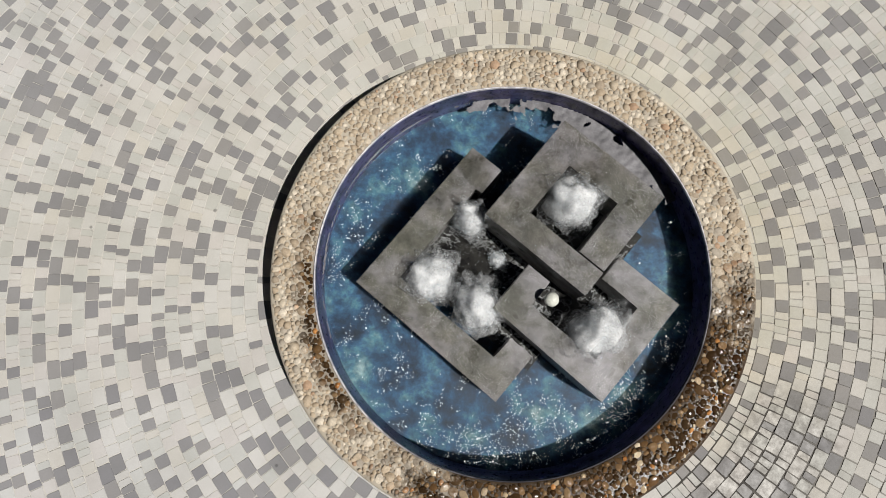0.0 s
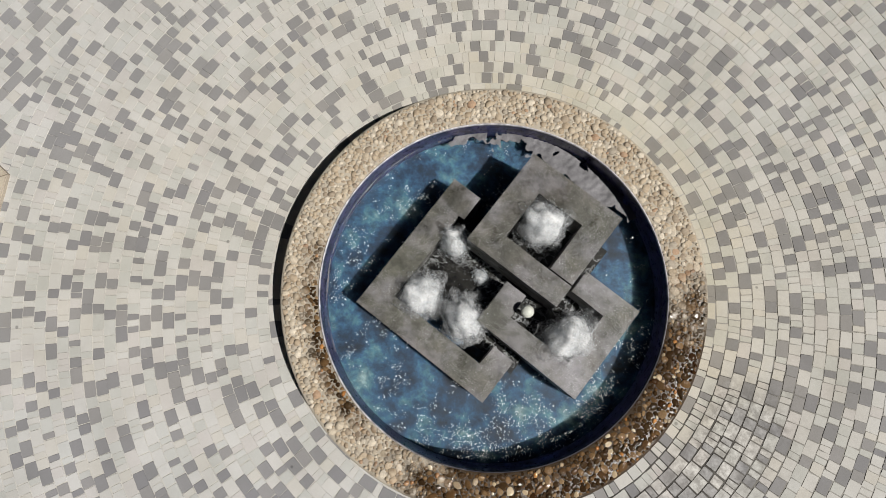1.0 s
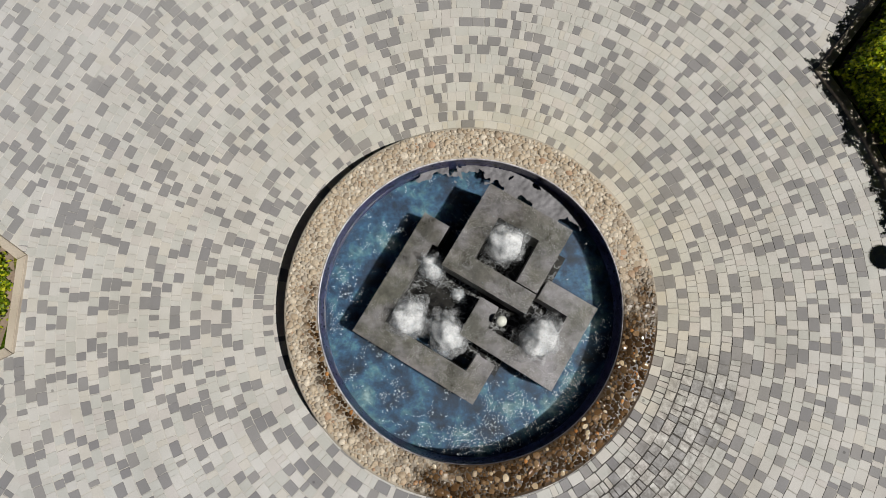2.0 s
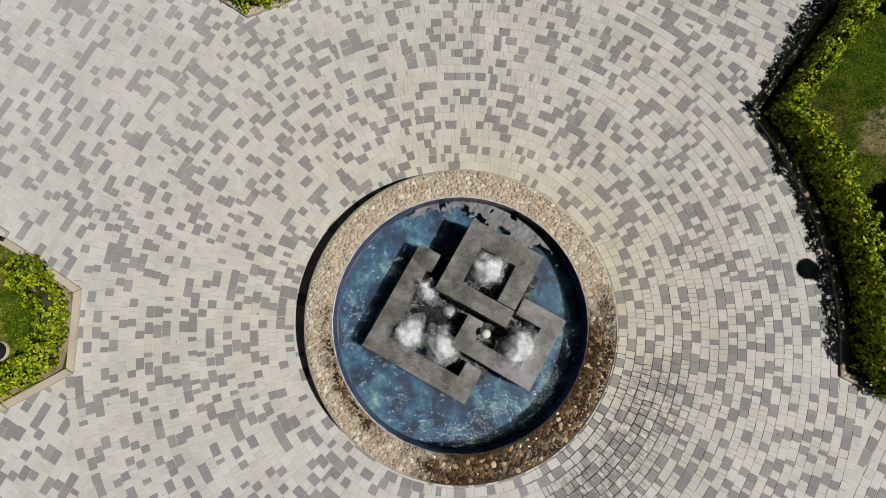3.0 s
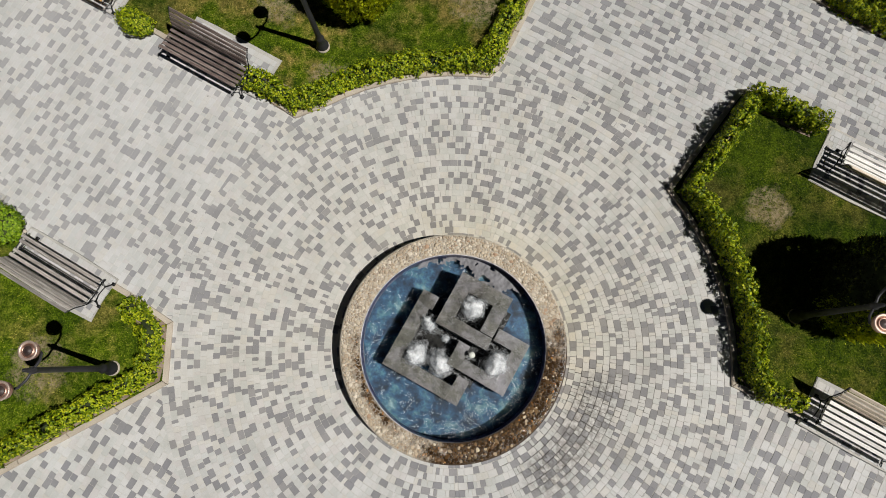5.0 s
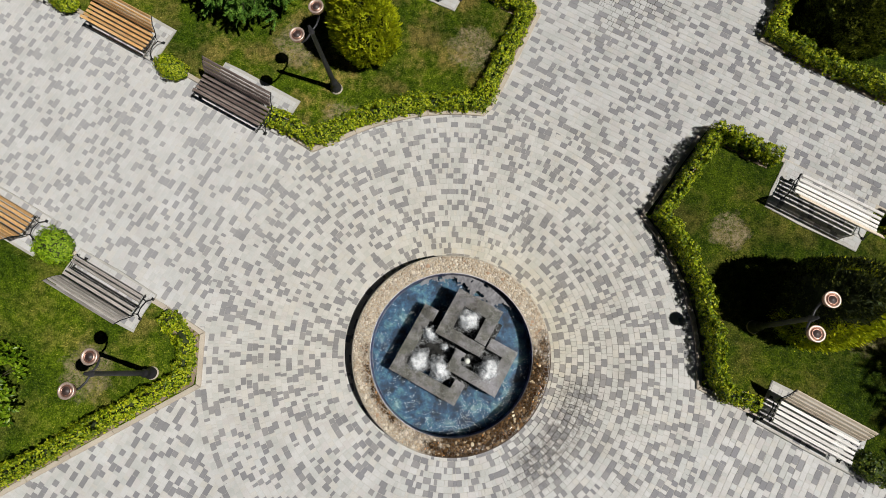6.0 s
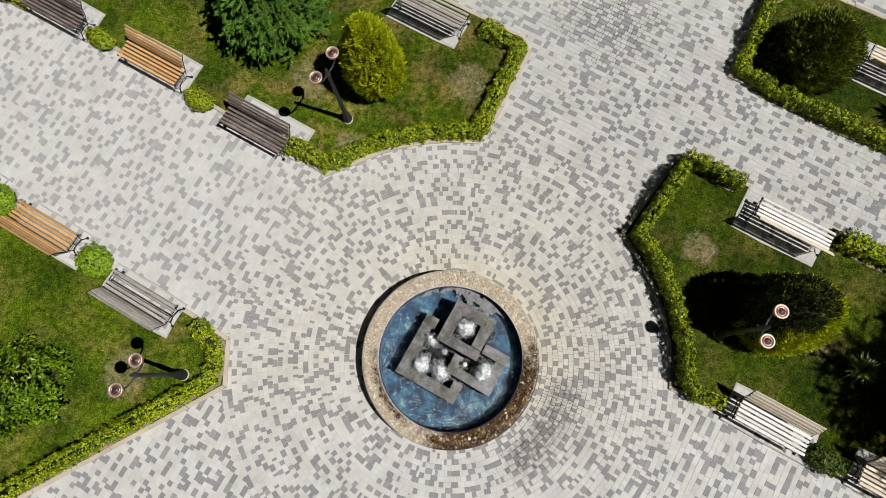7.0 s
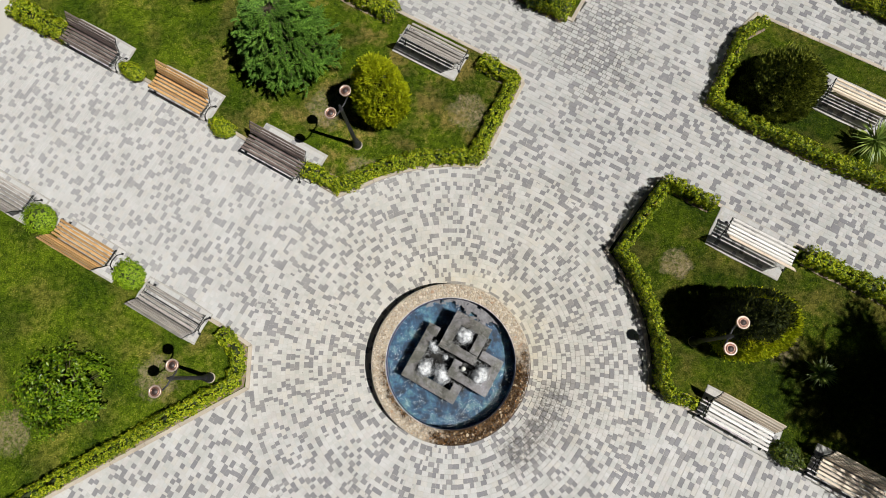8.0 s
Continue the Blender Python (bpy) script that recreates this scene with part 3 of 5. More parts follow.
def kerb(name, outline):
    """Concrete edging of a bed: stones about a metre long, butted with narrow joints."""
    inner = inset(outline, KERB)
    top = tagged(new(name), "narrow pale concrete kerb round a planted bed", "kerb", kind="structure")
    k = len(outline)
    for i in range(k):
        a, b, c, d = (Vector(p) for p in (outline[i], outline[(i + 1) % k], inner[(i + 1) % k], inner[i]))
        if (a + b).length / 2 > 19:
            continue
        n = max(1, round((b - a).length / 1.0))
        for j in range(n):
            s, e = (j + 0.006) / n, (j + 0.994) / n
            quad = [tuple(a.lerp(b, s)), tuple(a.lerp(b, e)), tuple(d.lerp(c, e)), tuple(d.lerp(c, s))]
            part("kerb_stone", prism("kerb_stone", quad, -0.02, 0.05, kerb_concrete, 0.008), top)


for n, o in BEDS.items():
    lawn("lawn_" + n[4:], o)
    kerb("kerb_" + n[4:], o)


# ---- paving ----
def paver(verts, faces, kinds, corners, z, kind, rng):
    """One tumbled block: its corners knocked off, a top face and chamfers down into the joint."""
    k = len(verts)
    cx, cy = sum(p[0] for p in corners) / 4, sum(p[1] for p in corners) / 4
    outline = []
    for i in range(4):
        (px, py), (qx, qy), (sx, sy) = corners[i - 1], corners[i], corners[(i + 1) % 4]
        for ox, oy in ((px, py), (sx, sy)):
            d = math.hypot(ox - qx, oy - qy)
            f = min(0.3, rng.uniform(0.001, 0.010) / d)
            outline.append((qx + (ox - qx) * f, qy + (oy - qy) * f))
    lean = (rng.gauss(0, 0.012), rng.gauss(0, 0.012))
    verts += [(x, y, -0.006) for x, y in outline]
    for x, y in outline:
        f = 1 - 0.0045 / math.hypot(x - cx, y - cy)
        verts.append((cx + (x - cx) * f, cy + (y - cy) * f, z + lean[0] * (x - cx) + lean[1] * (y - cy)))
    faces.append(tuple(range(k + 8, k + 16)))
    faces += [(k + i, k + (i + 1) % 8, k + 8 + (i + 1) % 8, k + 8 + i) for i in range(8)]
    kinds += [kind] * 9


PITCH, GAP, RING_IN, RING_OUT = 0.126, 0.003, 2.10, 5.62
SIZES = ((0.064, 0.36), (0.108, 0.33), (0.160, 0.31))
ROW_SIZES = ((0.066, 0.24), (0.125, 0.42), (0.188, 0.22), (0.235, 0.12))


def pick(rng, sizes=SIZES):
    x = rng.random()
    for size, share in sizes:
        if x < share:
            return size
        x -= share
    return sizes[-1][0]


def spread(a, b):
    """The steps of 2 cm that a stretch of a course covers."""
    return range(int(a / 0.02), int(b / 0.02) + 1)


def loosen(c, rng):
    """Corners of a block worn a little out of true, with wide joints where the sand is washed out."""
    mx, my = sum(p[0] for p in c) / 4, sum(p[1] for p in c) / 4
    a, rr = math.degrees(math.atan2(my, mx)), math.hypot(mx, my)
    mossy = max(0.0, 1 - math.hypot(mx - 4.3, 0.7 * (my - 9.8)) / 1.9 + 0.5 * noise.noise(Vector((mx, my, 8)) * 1.4))
    washed = max(0.0, 1 - abs(a + 36) / 30) * max(0.0, 1 - abs(rr - 2.9) / 0.8)
    east = max(0.0, 1 - abs(a + 5) / 55) * max(0.0, 1 - abs(rr - 3) / 2)
    k = min(0.0035, 0.005 * washed) + 0.0015 * east + min(0.007, 0.014 * mossy)
    out = []
    for x, y in c:
        d = math.hypot(x - mx, y - my)
        f = 1 - k / d
        out.append((mx + (x - mx) * f + rng.uniform(-0.0045, 0.0045), my + (y - my) * f + rng.uniform(-0.0045, 0.0045)))
    return out


def paved(x, y, slack=0.03):
    return all(not inside(x, y, o) or edge_gap(x, y, o) < slack for o in BEDS.values())


singles = []
verts, faces, kinds = [], [], []
rng = random.Random(11)
ring = 0
r = RING_IN
while r < RING_OUT:
    a, start = 0.0, rng.uniform(0, 6.28)
    pieces = []
    while a < 2 * math.pi * r:
        w = pick(rng)
        pieces.append(w * rng.uniform(0.96, 1.05))
        a += pieces[-1]
    scale = 2 * math.pi / sum(pieces)
    a, last, below, here = start, 0, here if ring else set(), set()
    for w in pieces:
        grey = 1 if rng.random() < (0.54 if w > 0.09 else 0.18) * (0.55 if last else 1) * (0.7 if below.intersection(spread(3 * (a % 6.2832), 3 * (a % 6.2832) + 3 * w * scale)) else 1) else 0
        last = grey
        if grey:
            here.update(spread(3 * (a % 6.2832), 3 * (a % 6.2832) + 3 * w * scale))
        a0, a1 = a + GAP / 2 / r, a + w * scale - GAP / 2 / r
        a += w * scale
        r0, r1 = r + GAP / 2 + rng.uniform(-0.002, 0.002), r + PITCH - GAP / 2 + rng.uniform(-0.002, 0.002)
        c = [(r0 * math.cos(a0), r0 * math.sin(a0)), (r1 * math.cos(a0), r1 * math.sin(a0)), (r1 * math.cos(a1), r1 * math.sin(a1)), (r0 * math.cos(a1), r0 * math.sin(a1))]
        m = ((r0 + r1) / 2 * math.cos((a0 + a1) / 2), (r0 + r1) / 2 * math.sin((a0 + a1) / 2))
        if r > 4.6 and not paved(*m):
            continue
        c = loosen(c, rng)
        z = rng.gauss(0, 0.0012)
        if 2 <= ring < 4:
            singles.append((c, z, grey))
        else:
            paver(verts, faces, kinds, c, z, grey, rng)
    r += PITCH
    ring += 1

# straight rows outside the rings, laid along and across the paths
RING_EDGE = r
for region in (0, 1):
    u_dir, v_dir = (ACROSS, ALONG) if region == 0 else (ALONG, ACROSS)
    v, here = -17.0, set()
    while v < 17.0:
        u = -17.0 + rng.uniform(0, 0.2)
        last, below, here = 0, here, set()
        while u < 17.0:
            w = pick(rng, ROW_SIZES) * rng.uniform(0.97, 1.04)
            p = u_dir * (u + w / 2) + v_dir * (v + PITCH / 2)
            u0, u = u, u + w
            if not (-16.0 < p.x < 15.6 and -9.0 < p.y < 14.6) or math.hypot(p.x, p.y) < RING_EDGE - 0.17:
                continue
            east = (p.x * 0.5 + p.y > 6.3)
            if east != (region == 1) or not paved(p.x, p.y):
                continue
            grey = 1 if rng.random() < (0.66 if w > 0.16 else 0.33 if w > 0.09 else 0.06) * (0.4 if last else 1) * (0.55 if below.intersection(spread(u0 + 0.02, u - 0.04)) else 1) else 0
            last = grey
            if grey:
                here.update(spread(u0, u))
            c = []
            for du, dv in ((u0 + GAP / 2, v + GAP / 2), (u - GAP / 2, v + GAP / 2), (u - GAP / 2, v + PITCH - GAP / 2), (u0 + GAP / 2, v + PITCH - GAP / 2)):
                q = u_dir * du + v_dir * dv
                c.append((q.x, q.y))
            c = loosen(c, rng)
            if (c[1][0] - c[0][0]) * (c[2][1] - c[1][1]) - (c[1][1] - c[0][1]) * (c[2][0] - c[1][0]) < 0:
                c.reverse()
            cut = math.hypot(p.x, p.y) < RING_EDGE + 0.12
            paver(verts, faces, kinds, c, -0.0045 if cut else rng.gauss(0, 0.0012), grey, rng)
        v += PITCH
pavement = tagged(new("pavement", mesh("pavement", verts, faces, [paver_light, paver_grey], kinds)), "pale and grey concrete paving blocks laid in rings and rows", "paving", kind="stuff")


# ---- fountain ----
RIM_Z, WATER_Z, FLOOR_Z, POOL_R, DRUM_R = 0.44, 0.19, 0.0, 1.70, 2.08
fountain = tagged(new("fountain"), "round raised fountain with a pebble-set wall and blue basin", "fountain")
part("drum_wall", lathe("drum_wall", [(DRUM_R + 0.025, -0.02), (DRUM_R + 0.025, 0.0), (DRUM_R + 0.025, RIM_Z - 0.05), (DRUM_R + 0.018, RIM_Z - 0.022), (DRUM_R, RIM_Z - 0.01), (DRUM_R - 0.04, RIM_Z - 0.005), (POOL_R + 0.03, RIM_Z - 0.002), (POOL_R + 0.012, RIM_Z - 0.012)], mortar, 128), fountain, "pebble-dash concrete ring, wet and brown on one side")
part("rim", lathe("rim", [(POOL_R + 0.014, RIM_Z - 0.02), (POOL_R + 0.013, RIM_Z + 0.004), (POOL_R + 0.007, RIM_Z + 0.009), (POOL_R, RIM_Z + 0.004), (POOL_R, RIM_Z - 0.02)], rim_metal, 128), fountain, "thin pale metal rim")
part("basin_wall", lathe("basin_wall", [(POOL_R + 0.004, RIM_Z - 0.015), (POOL_R + 0.004, FLOOR_Z)], tile_violet, 128), fountain, "violet-blue glazed basin wall")
part("basin_floor", lathe("basin_floor", [(POOL_R + 0.02, FLOOR_Z), (0.9, FLOOR_Z - 0.003), (0.001, FLOOR_Z - 0.004)], basin_blue, 96), fountain, "mottled blue painted basin floor")


def pebble_shape(seed):
    """A small rounded stone of 32 triangles."""
    g = random.Random(seed)
    vs, fs = [(0, 0, 1)], []
    for k, (h, rr) in enumerate(((0.55, 0.83), (-0.25, 0.97))):
        for i in range(6):
            a = 2 * math.pi * (i + 0.5 * k) / 6
            q = g.uniform(0.72, 1.16)
            vs.append((rr * q * math.cos(a), rr * q * math.sin(a), h * g.uniform(0.85, 1.1)))
    for i in range(6):
        j = (i + 1) % 6
        fs += [(0, 1 + i, 1 + j), (1 + i, 7 + i, 1 + j), (1 + j, 7 + i, 7 + j)]
    return vs, fs


shapes = [pebble_shape(s) for s in range(7)]
pebble_meshes = [mesh("pebble", v, f, pebble_single, smooth=True) for v, f in shapes]
rng = random.Random(5)
cells, spots = {}, []
tries = 0
while tries < 60000:
    tries += 1
    rr = math.sqrt(rng.uniform((POOL_R + 0.02) ** 2, (DRUM_R - 0.012) ** 2))
    a = rng.uniform(0, 2 * math.pi)
    x, y = rr * math.cos(a), rr * math.sin(a)
    s = rng.choice((0.025, 0.030, 0.035, 0.042, 0.050)) if tries < 11000 else rng.choice((0.016, 0.019, 0.022))
    if rr - s < POOL_R + 0.012 or rr + 0.8 * s > DRUM_R:
        continue
    key = (int(x / 0.1), int(y / 0.1))
    near = [q for i in (-1, 0, 1) for j in (-1, 0, 1) for q in cells.get((key[0] + i, key[1] + j), ())]
    if any(math.hypot(x - q[0], y - q[1]) < 0.70 * (s + q[2]) for q in near):
        continue
    cells.setdefault(key, []).append((x, y, s))
    spots.append((x, y, s))
pv, pf = [], []
single_pebbles = []
for k, (x, y, s) in enumerate(spots):
    m = Matrix.LocRotScale((x, y, RIM_Z - 0.001 + rng.uniform(-0.005, 0.005)), Euler((rng.uniform(-0.3, 0.3), rng.uniform(-0.3, 0.3), rng.uniform(0, 6.28))), (s * rng.uniform(0.85, 1.2), s * rng.uniform(0.8, 1.05), s * rng.uniform(0.16, 0.34)))
    if s > 0.031 and len(single_pebbles) < 260 and -2.2 < math.atan2(y, x) < 0.6:
        single_pebbles.append((k % 7, m))
        continue
    v, f = shapes[k % 7]
    b = len(pv)
    pv += [tuple(m @ Vector(q)) for q in v]
    pf += [tuple(b + i for i in q) for q in f]
bed = part("pebble_bed", mesh("pebble_bed", pv, pf, pebble_stuff, smooth=True), fountain, "tight bed of rounded beige river pebbles")
tagged(bed, kind="stuff")
for k, m in single_pebbles:
    part("pebble", pebble_meshes[k], fountain, at=m)

# water: the blocks stand in it
bm = bmesh.new()
bmesh.ops.create_circle(bm, cap_ends=True, segments=96, radius=POOL_R + 0.002)
bmesh.ops.translate(bm, verts=bm.verts, vec=(0, 0, WATER_Z))
water = tagged(new("water", from_bm("water", bm, water_clear)), "rippled blue fountain water with white flecks of spray", "water", kind="structure")
water.visible_shadow = False


# ---- granite blocks in the basin ----
def block_points(origin, pts):
    c, s = math.cos(radians(-29)), math.sin(radians(-29))
    return [(origin[0] + u * c - v * s, origin[1] + u * s + v * c) for u, v in pts]


HOOK_A = [(0, 0), (1.56, 0), (1.56, 0.49), (1.32, 0.49), (1.32, 0.27), (0.26, 0.27), (0.26, 1.30), (0.33, 1.30), (0.33, 1.57), (0, 1.57)]
HOOK_B = [(0, 0), (1.045, 0), (1.045, 0.238), (0.27, 0.238), (0.27, 0.77), (0.785, 0.77), (0.785, 0.252), (1.04, 0.252), (1.04, 1.05), (0, 1.05)]
HOOK_C = [(0, -0.04), (1.16, -0.06), (1.16, 0.97), (0.54, 0.97), (0.54, 0.73), (0.92, 0.73), (0.92, 0.17), (0.23, 0.17), (0.23, 0.43), (0, 0.43)]
for outline, origin, z in ((HOOK_A, (-1.30, -0.32), 0.46), (HOOK_B, (-0.32, 0.42), 0.75), (HOOK_C, (-0.09, -0.28), 0.60)):
    tagged(new("granite_block", prism("granite_block", block_points(origin, outline), FLOOR_Z - 0.004, z, granite, 0.006)), "wet grey granite block cut as a square hook", "stone block", "granite hooks in the fountain")

tagged(new("plinth", prism("plinth", block_points((-1.0, -0.05), [(0, 0), (1.5, 0), (1.5, 0.9), (0, 0.9)]), FLOOR_Z - 0.004, WATER_Z + 0.03, wet_stone, 0.01)), "black wet stone plinth awash between the granite blocks", "plinth")
tagged(new("plinth", prism("plinth", block_points((-0.02, 0.42), [(0, -0.02), (0.9, -0.02), (0.9, 0.7), (0, 0.7)]), FLOOR_Z - 0.004, WATER_Z + 0.06, wet_stone, 0.01)), "black wet stone plinth inside a granite hook", "plinth")
tagged(new("plinth", prism("plinth", block_points((0.08, -0.28), [(0, 0.15), (0.95, 0.15), (0.95, 0.75), (0, 0.6)]), FLOOR_Z - 0.004, WATER_Z + 0.05, wet_stone, 0.01)), "black wet stone plinth inside a granite hook", "plinth")

# a small white globe between the blocks
globe = tagged(new("globe_light"), "small white globe lamp on a short dark stem", "lamp")
part("globe", lathe("globe", [(0.001, 0.645)] + [(0.062 * math.sin(a), 0.707 - 0.062 * math.cos(a)) for a in (0.4, 0.8, 1.2, 1.57, 1.95, 2.35, 2.75)] + [(0.001, 0.769)], globe_white, 20), globe)
part("stem", lathe("stem", [(0.03, WATER_Z), (0.022, 0.4), (0.02, 0.66)], lamp_dark, 12), globe)
globe.location = (0.34, -0.165, 0)


def jet(name, x, y, z, wide, high, seed, stretch=1.0, turn=0.0):
    """A frothing bubbler: a lumpy white dome, with torn froth and drops round it."""
    g = random.Random(seed)
    bm = bmesh.new()
    off = Vector((seed, 3.1 * seed, 0))

    def skin(d):
        p = d * (0.95 + 0.34 * noise.noise(d * 1.4 + off) + 0.09 * noise.noise(d * 3.2 + off))
        flare = 1.0 + 0.3 * max(0, -d.z)
        return Vector((p.x * wide * stretch * flare, p.y * wide * flare, (p.z + 0.3) * high))

    made = bmesh.ops.create_icosphere(bm, subdivisions=5, radius=1.0)["verts"]
    for v in made:
        v.co = skin(v.co.normalized())
    me = from_bm(name, bm, foam_white, True)
    ob = new(name, me)
    # veils of spray round it, each looser than the last
    for grow, lift in ((1.06, 1.02), (1.15, 1.0), (1.32, 0.92)):
        bm = bmesh.new()
        for v in bmesh.ops.create_icosphere(bm, subdivisions=4, radius=1.0)["verts"]:
            p = skin(v.co.normalized())
            p *= 1 + (grow - 1) * 1.6 * noise.noise(v.co * 2.6 + off * grow)
            v.co = Vector((p.x * grow, p.y * grow, max(p.z * grow * lift, -0.25 * high)))
        part("veil", from_bm("veil", bm, mist_white, True), ob, "thin torn veil of spray")
    # drops thrown off it, thick at its skin and thinning outwards
    dv, df = [], []
    for k in range(1700):
        d = Vector((g.gauss(0, 1), g.gauss(0, 1), g.gauss(0.1, 0.8))).normalized()
        far = 1 + abs(g.gauss(0, 0.17)) if k % 5 else 1 + abs(g.gauss(0, 0.45))
        p = skin(d) * far
        p.z = max(p.z, -0.2 * high)
        r0 = g.choice((0.0016, 0.002, 0.0024, 0.003, 0.0042))
        b = len(dv)
        for q in ((1, 0, 0), (-1, 0, 0), (0, 1, 0), (0, -1, 0), (0, 0, 1), (0, 0, -1)):
            dv.append(p + Vector(q) * r0 * g.uniform(0.6, 1.4))
        df += [(b, b + 2, b + 4), (b + 2, b + 1, b + 4), (b + 1, b + 3, b + 4), (b + 3, b, b + 4), (b + 2, b, b + 5), (b + 1, b + 2, b + 5), (b + 3, b + 1, b + 5), (b, b + 3, b + 5)]
    tagged(part("spray", mesh("spray", dv, df, fleck_white), ob, "fine white drops of spray"), kind="stuff")
    ob.matrix_basis = pose(x, y, z, 0, 0, turn)
    return tagged(ob, "frothing white water jet bubbling between granite blocks", "water jet", "fountain jets")


jet("water_jet", -0.45, 0.42, 0.33, 0.13, 0.21, 1, 0.85, 62)
jet("water_jet", -0.68, -0.15, 0.33, 0.185, 0.25, 2)
jet("water_jet", -0.24, -0.32, 0.30, 0.16, 0.27, 3, 1.25, -70)
jet("water_jet", 0.36, 0.70, 0.50, 0.19, 0.30, 4)
jet("water_jet", 0.78, -0.33, 0.40, 0.18, 0.30, 5, 1.2, 60)
jet("water_jet", -0.12, 0.13, 0.17, 0.06, 0.10, 6, 1.5, 150)

# flecks of spray on the water, and scum by the rim
g = random.Random(21)
fv, ff = [], []
for k in range(30000):
    a, rr = g.uniform(0, 6.28), 1.66 * math.sqrt(g.uniform(0.12, 1))
    x, y = rr * math.cos(a), rr * math.sin(a)
    lure = 0.28 * (x - y * 1.2 > 1.35) + 0.22 * max(0, -y - 0.5) + 0.1 * (x < -1.1) - 0.06
    if noise.noise(Vector((x * 3.0, y * 3.0, 7))) + 0.9 * noise.noise(Vector((x * 11, y * 11, 2))) + lure < g.uniform(0.1, 0.75):
        continue
    s = g.choice((0.002, 0.0025, 0.003, 0.004, 0.005, 0.007, 0.009))
    lean, slim = g.uniform(0, 3.14), g.uniform(0.25, 1.0)
    b, n = len(fv), 6
    for i in range(n):
        t = 2 * math.pi * i / n
        q = s * g.uniform(0.4, 1.4)
        e, f = q * math.cos(t), q * slim * math.sin(t)
        fv.append((x + e * math.cos(lean) - f * math.sin(lean), y + e * math.sin(lean) + f * math.cos(lean), WATER_Z + 0.003))
    fv.append((x, y, WATER_Z + 0.004 + 0.3 * s))
    ff += [(b + i, b + (i + 1) % n, b + n) for i in range(n)]
tagged(new("spray_flecks", mesh("spray_flecks", fv, ff, fleck_white)), "scattered white flecks of spray on the water", "foam", kind="stuff")

sv, sf, at = [], [], {}
STEP = 0.009
for i in range(-190, 190):
    for j in range(-190, 190):
        x, y = i * STEP, j * STEP
        rr, a = math.hypot(x, y), math.degrees(math.atan2(y, x))
        a += 360 * (a < -150)
        if not (36 < a < 212) or rr > POOL_R - 0.006:
            continue
        thick = 0.10 + 0.42 * max(0, 1 - abs(a - 62) / 24)
        ragged = 0.16 * noise.noise(Vector((x * 5, y * 5, 1))) + 0.1 * noise.noise(Vector((x * 16, y * 16, 4)))
        thin = 0.012 + 0.02 * noise.noise(Vector((x * 3, y * 3, 6)))
        if POOL_R - rr > max(thin if a > 100 else 0, (thick * min(1, (118 - a) / 20, (a - 36) / 8) + ragged) if a < 118 else 0) or noise.noise(Vector((x * 6, y * 6, 9))) > 0.42:
            continue
        k = []
        for dx, dy in ((0, 0), (1, 0), (1, 1), (0, 1)):
            key = (i + dx, j + dy)
            if key not in at:
                at[key] = len(sv)
                sv.append((key[0] * STEP, key[1] * STEP, WATER_Z + 0.008 + 0.008 * noise.noise(Vector((key[0] * 0.17, key[1] * 0.17, 0)))))
            k.append(at[key])
        sf.append(tuple(k))
tagged(new("scum", mesh("scum", sv, sf, scum_grey, smooth=True)), "ragged raft of pale grey scum floating against the basin rim", "foam", kind="stuff")


# ---- benches ----
def bench(wood, label, missing=(), back_wood=None):
    """Park bench: two armless cast-iron side frames, slatted seat and steep slatted back. Faces -y, 1.85 m long."""
    top = tagged(new("bench"), label, "bench", "park benches")
    half = 0.925
    bm = bmesh.new()
    box(bm, Matrix(), (2 * half, 0.068, 0.034), 0.006)
    slat = from_bm("slat", bm, wood)
    bm = bmesh.new()
    box(bm, Matrix(), (2 * half, 0.072, 0.028), 0.008)
    back = from_bm("back_slat", bm, back_wood or wood)
    for k in range(5):
        if k in missing:
            continue
        t = k / 4
        z = 0.40 + 0.03 * (2 * t - 1) ** 2 + (0.012 if k == 0 else 0)
        part("seat_slat", slat, top, at=pose(0, -0.242 + 0.101 * k, z, -3 * (2 * t - 1) if k else 6, 0, 0))
    for k in range(5):
        part("back_slat", back, top, at=pose(0, 0.252 + 0.022 * k + 0.0055 * k * k, 0.475 + 0.093 * k - 0.0025 * k * k, 76 - 6.5 * k, 0, 0))
    bm = bmesh.new()
    rails = [
        [(0, -0.26, 0.0), (0, -0.235, 0.06), (0, -0.17, 0.2), (0, -0.20, 0.33), (0, -0.23, 0.385)],
        [(0, 0.24, 0.0), (0, 0.215, 0.07), (0, 0.15, 0.2), (0, 0.18, 0.33), (0, 0.235, 0.40), (0, 0.282, 0.51), (0, 0.34, 0.67), (0, 0.455, 0.835)],
        [(0, -0.23, 0.385), (0, -0.1, 0.37), (0, 0.05, 0.365), (0, 0.2, 0.385)],
        [(0, -0.17, 0.2), (0, 0.0, 0.25), (0, 0.15, 0.2)],
        [(0, -0.23, 0.385), (0, -0.285, 0.40), (0, -0.30, 0.36), (0, -0.27, 0.335), (0, -0.245, 0.355)],
    ]
    for line in rails:
        tube(bm, line, 0.012, 6)
    for y in (-0.26, 0.24):
        box(bm, pose(0, y, 0.01), (0.07, 0.06, 0.02))
    side = from_bm("side_frame", bm, iron_black, True)
    for x in (-half - 0.012, half + 0.012):
        part("side_frame", side, top, "black cast-iron side frame with a curled front", at=pose(x, 0, 0))
    bm = bmesh.new()
    tube(bm, [(-half - 0.01, 0.0, 0.3), (half + 0.01, 0.0, 0.3)], 0.012, 6)
    part("tie_rod", from_bm("tie_rod", bm, iron_black), top)
    return top


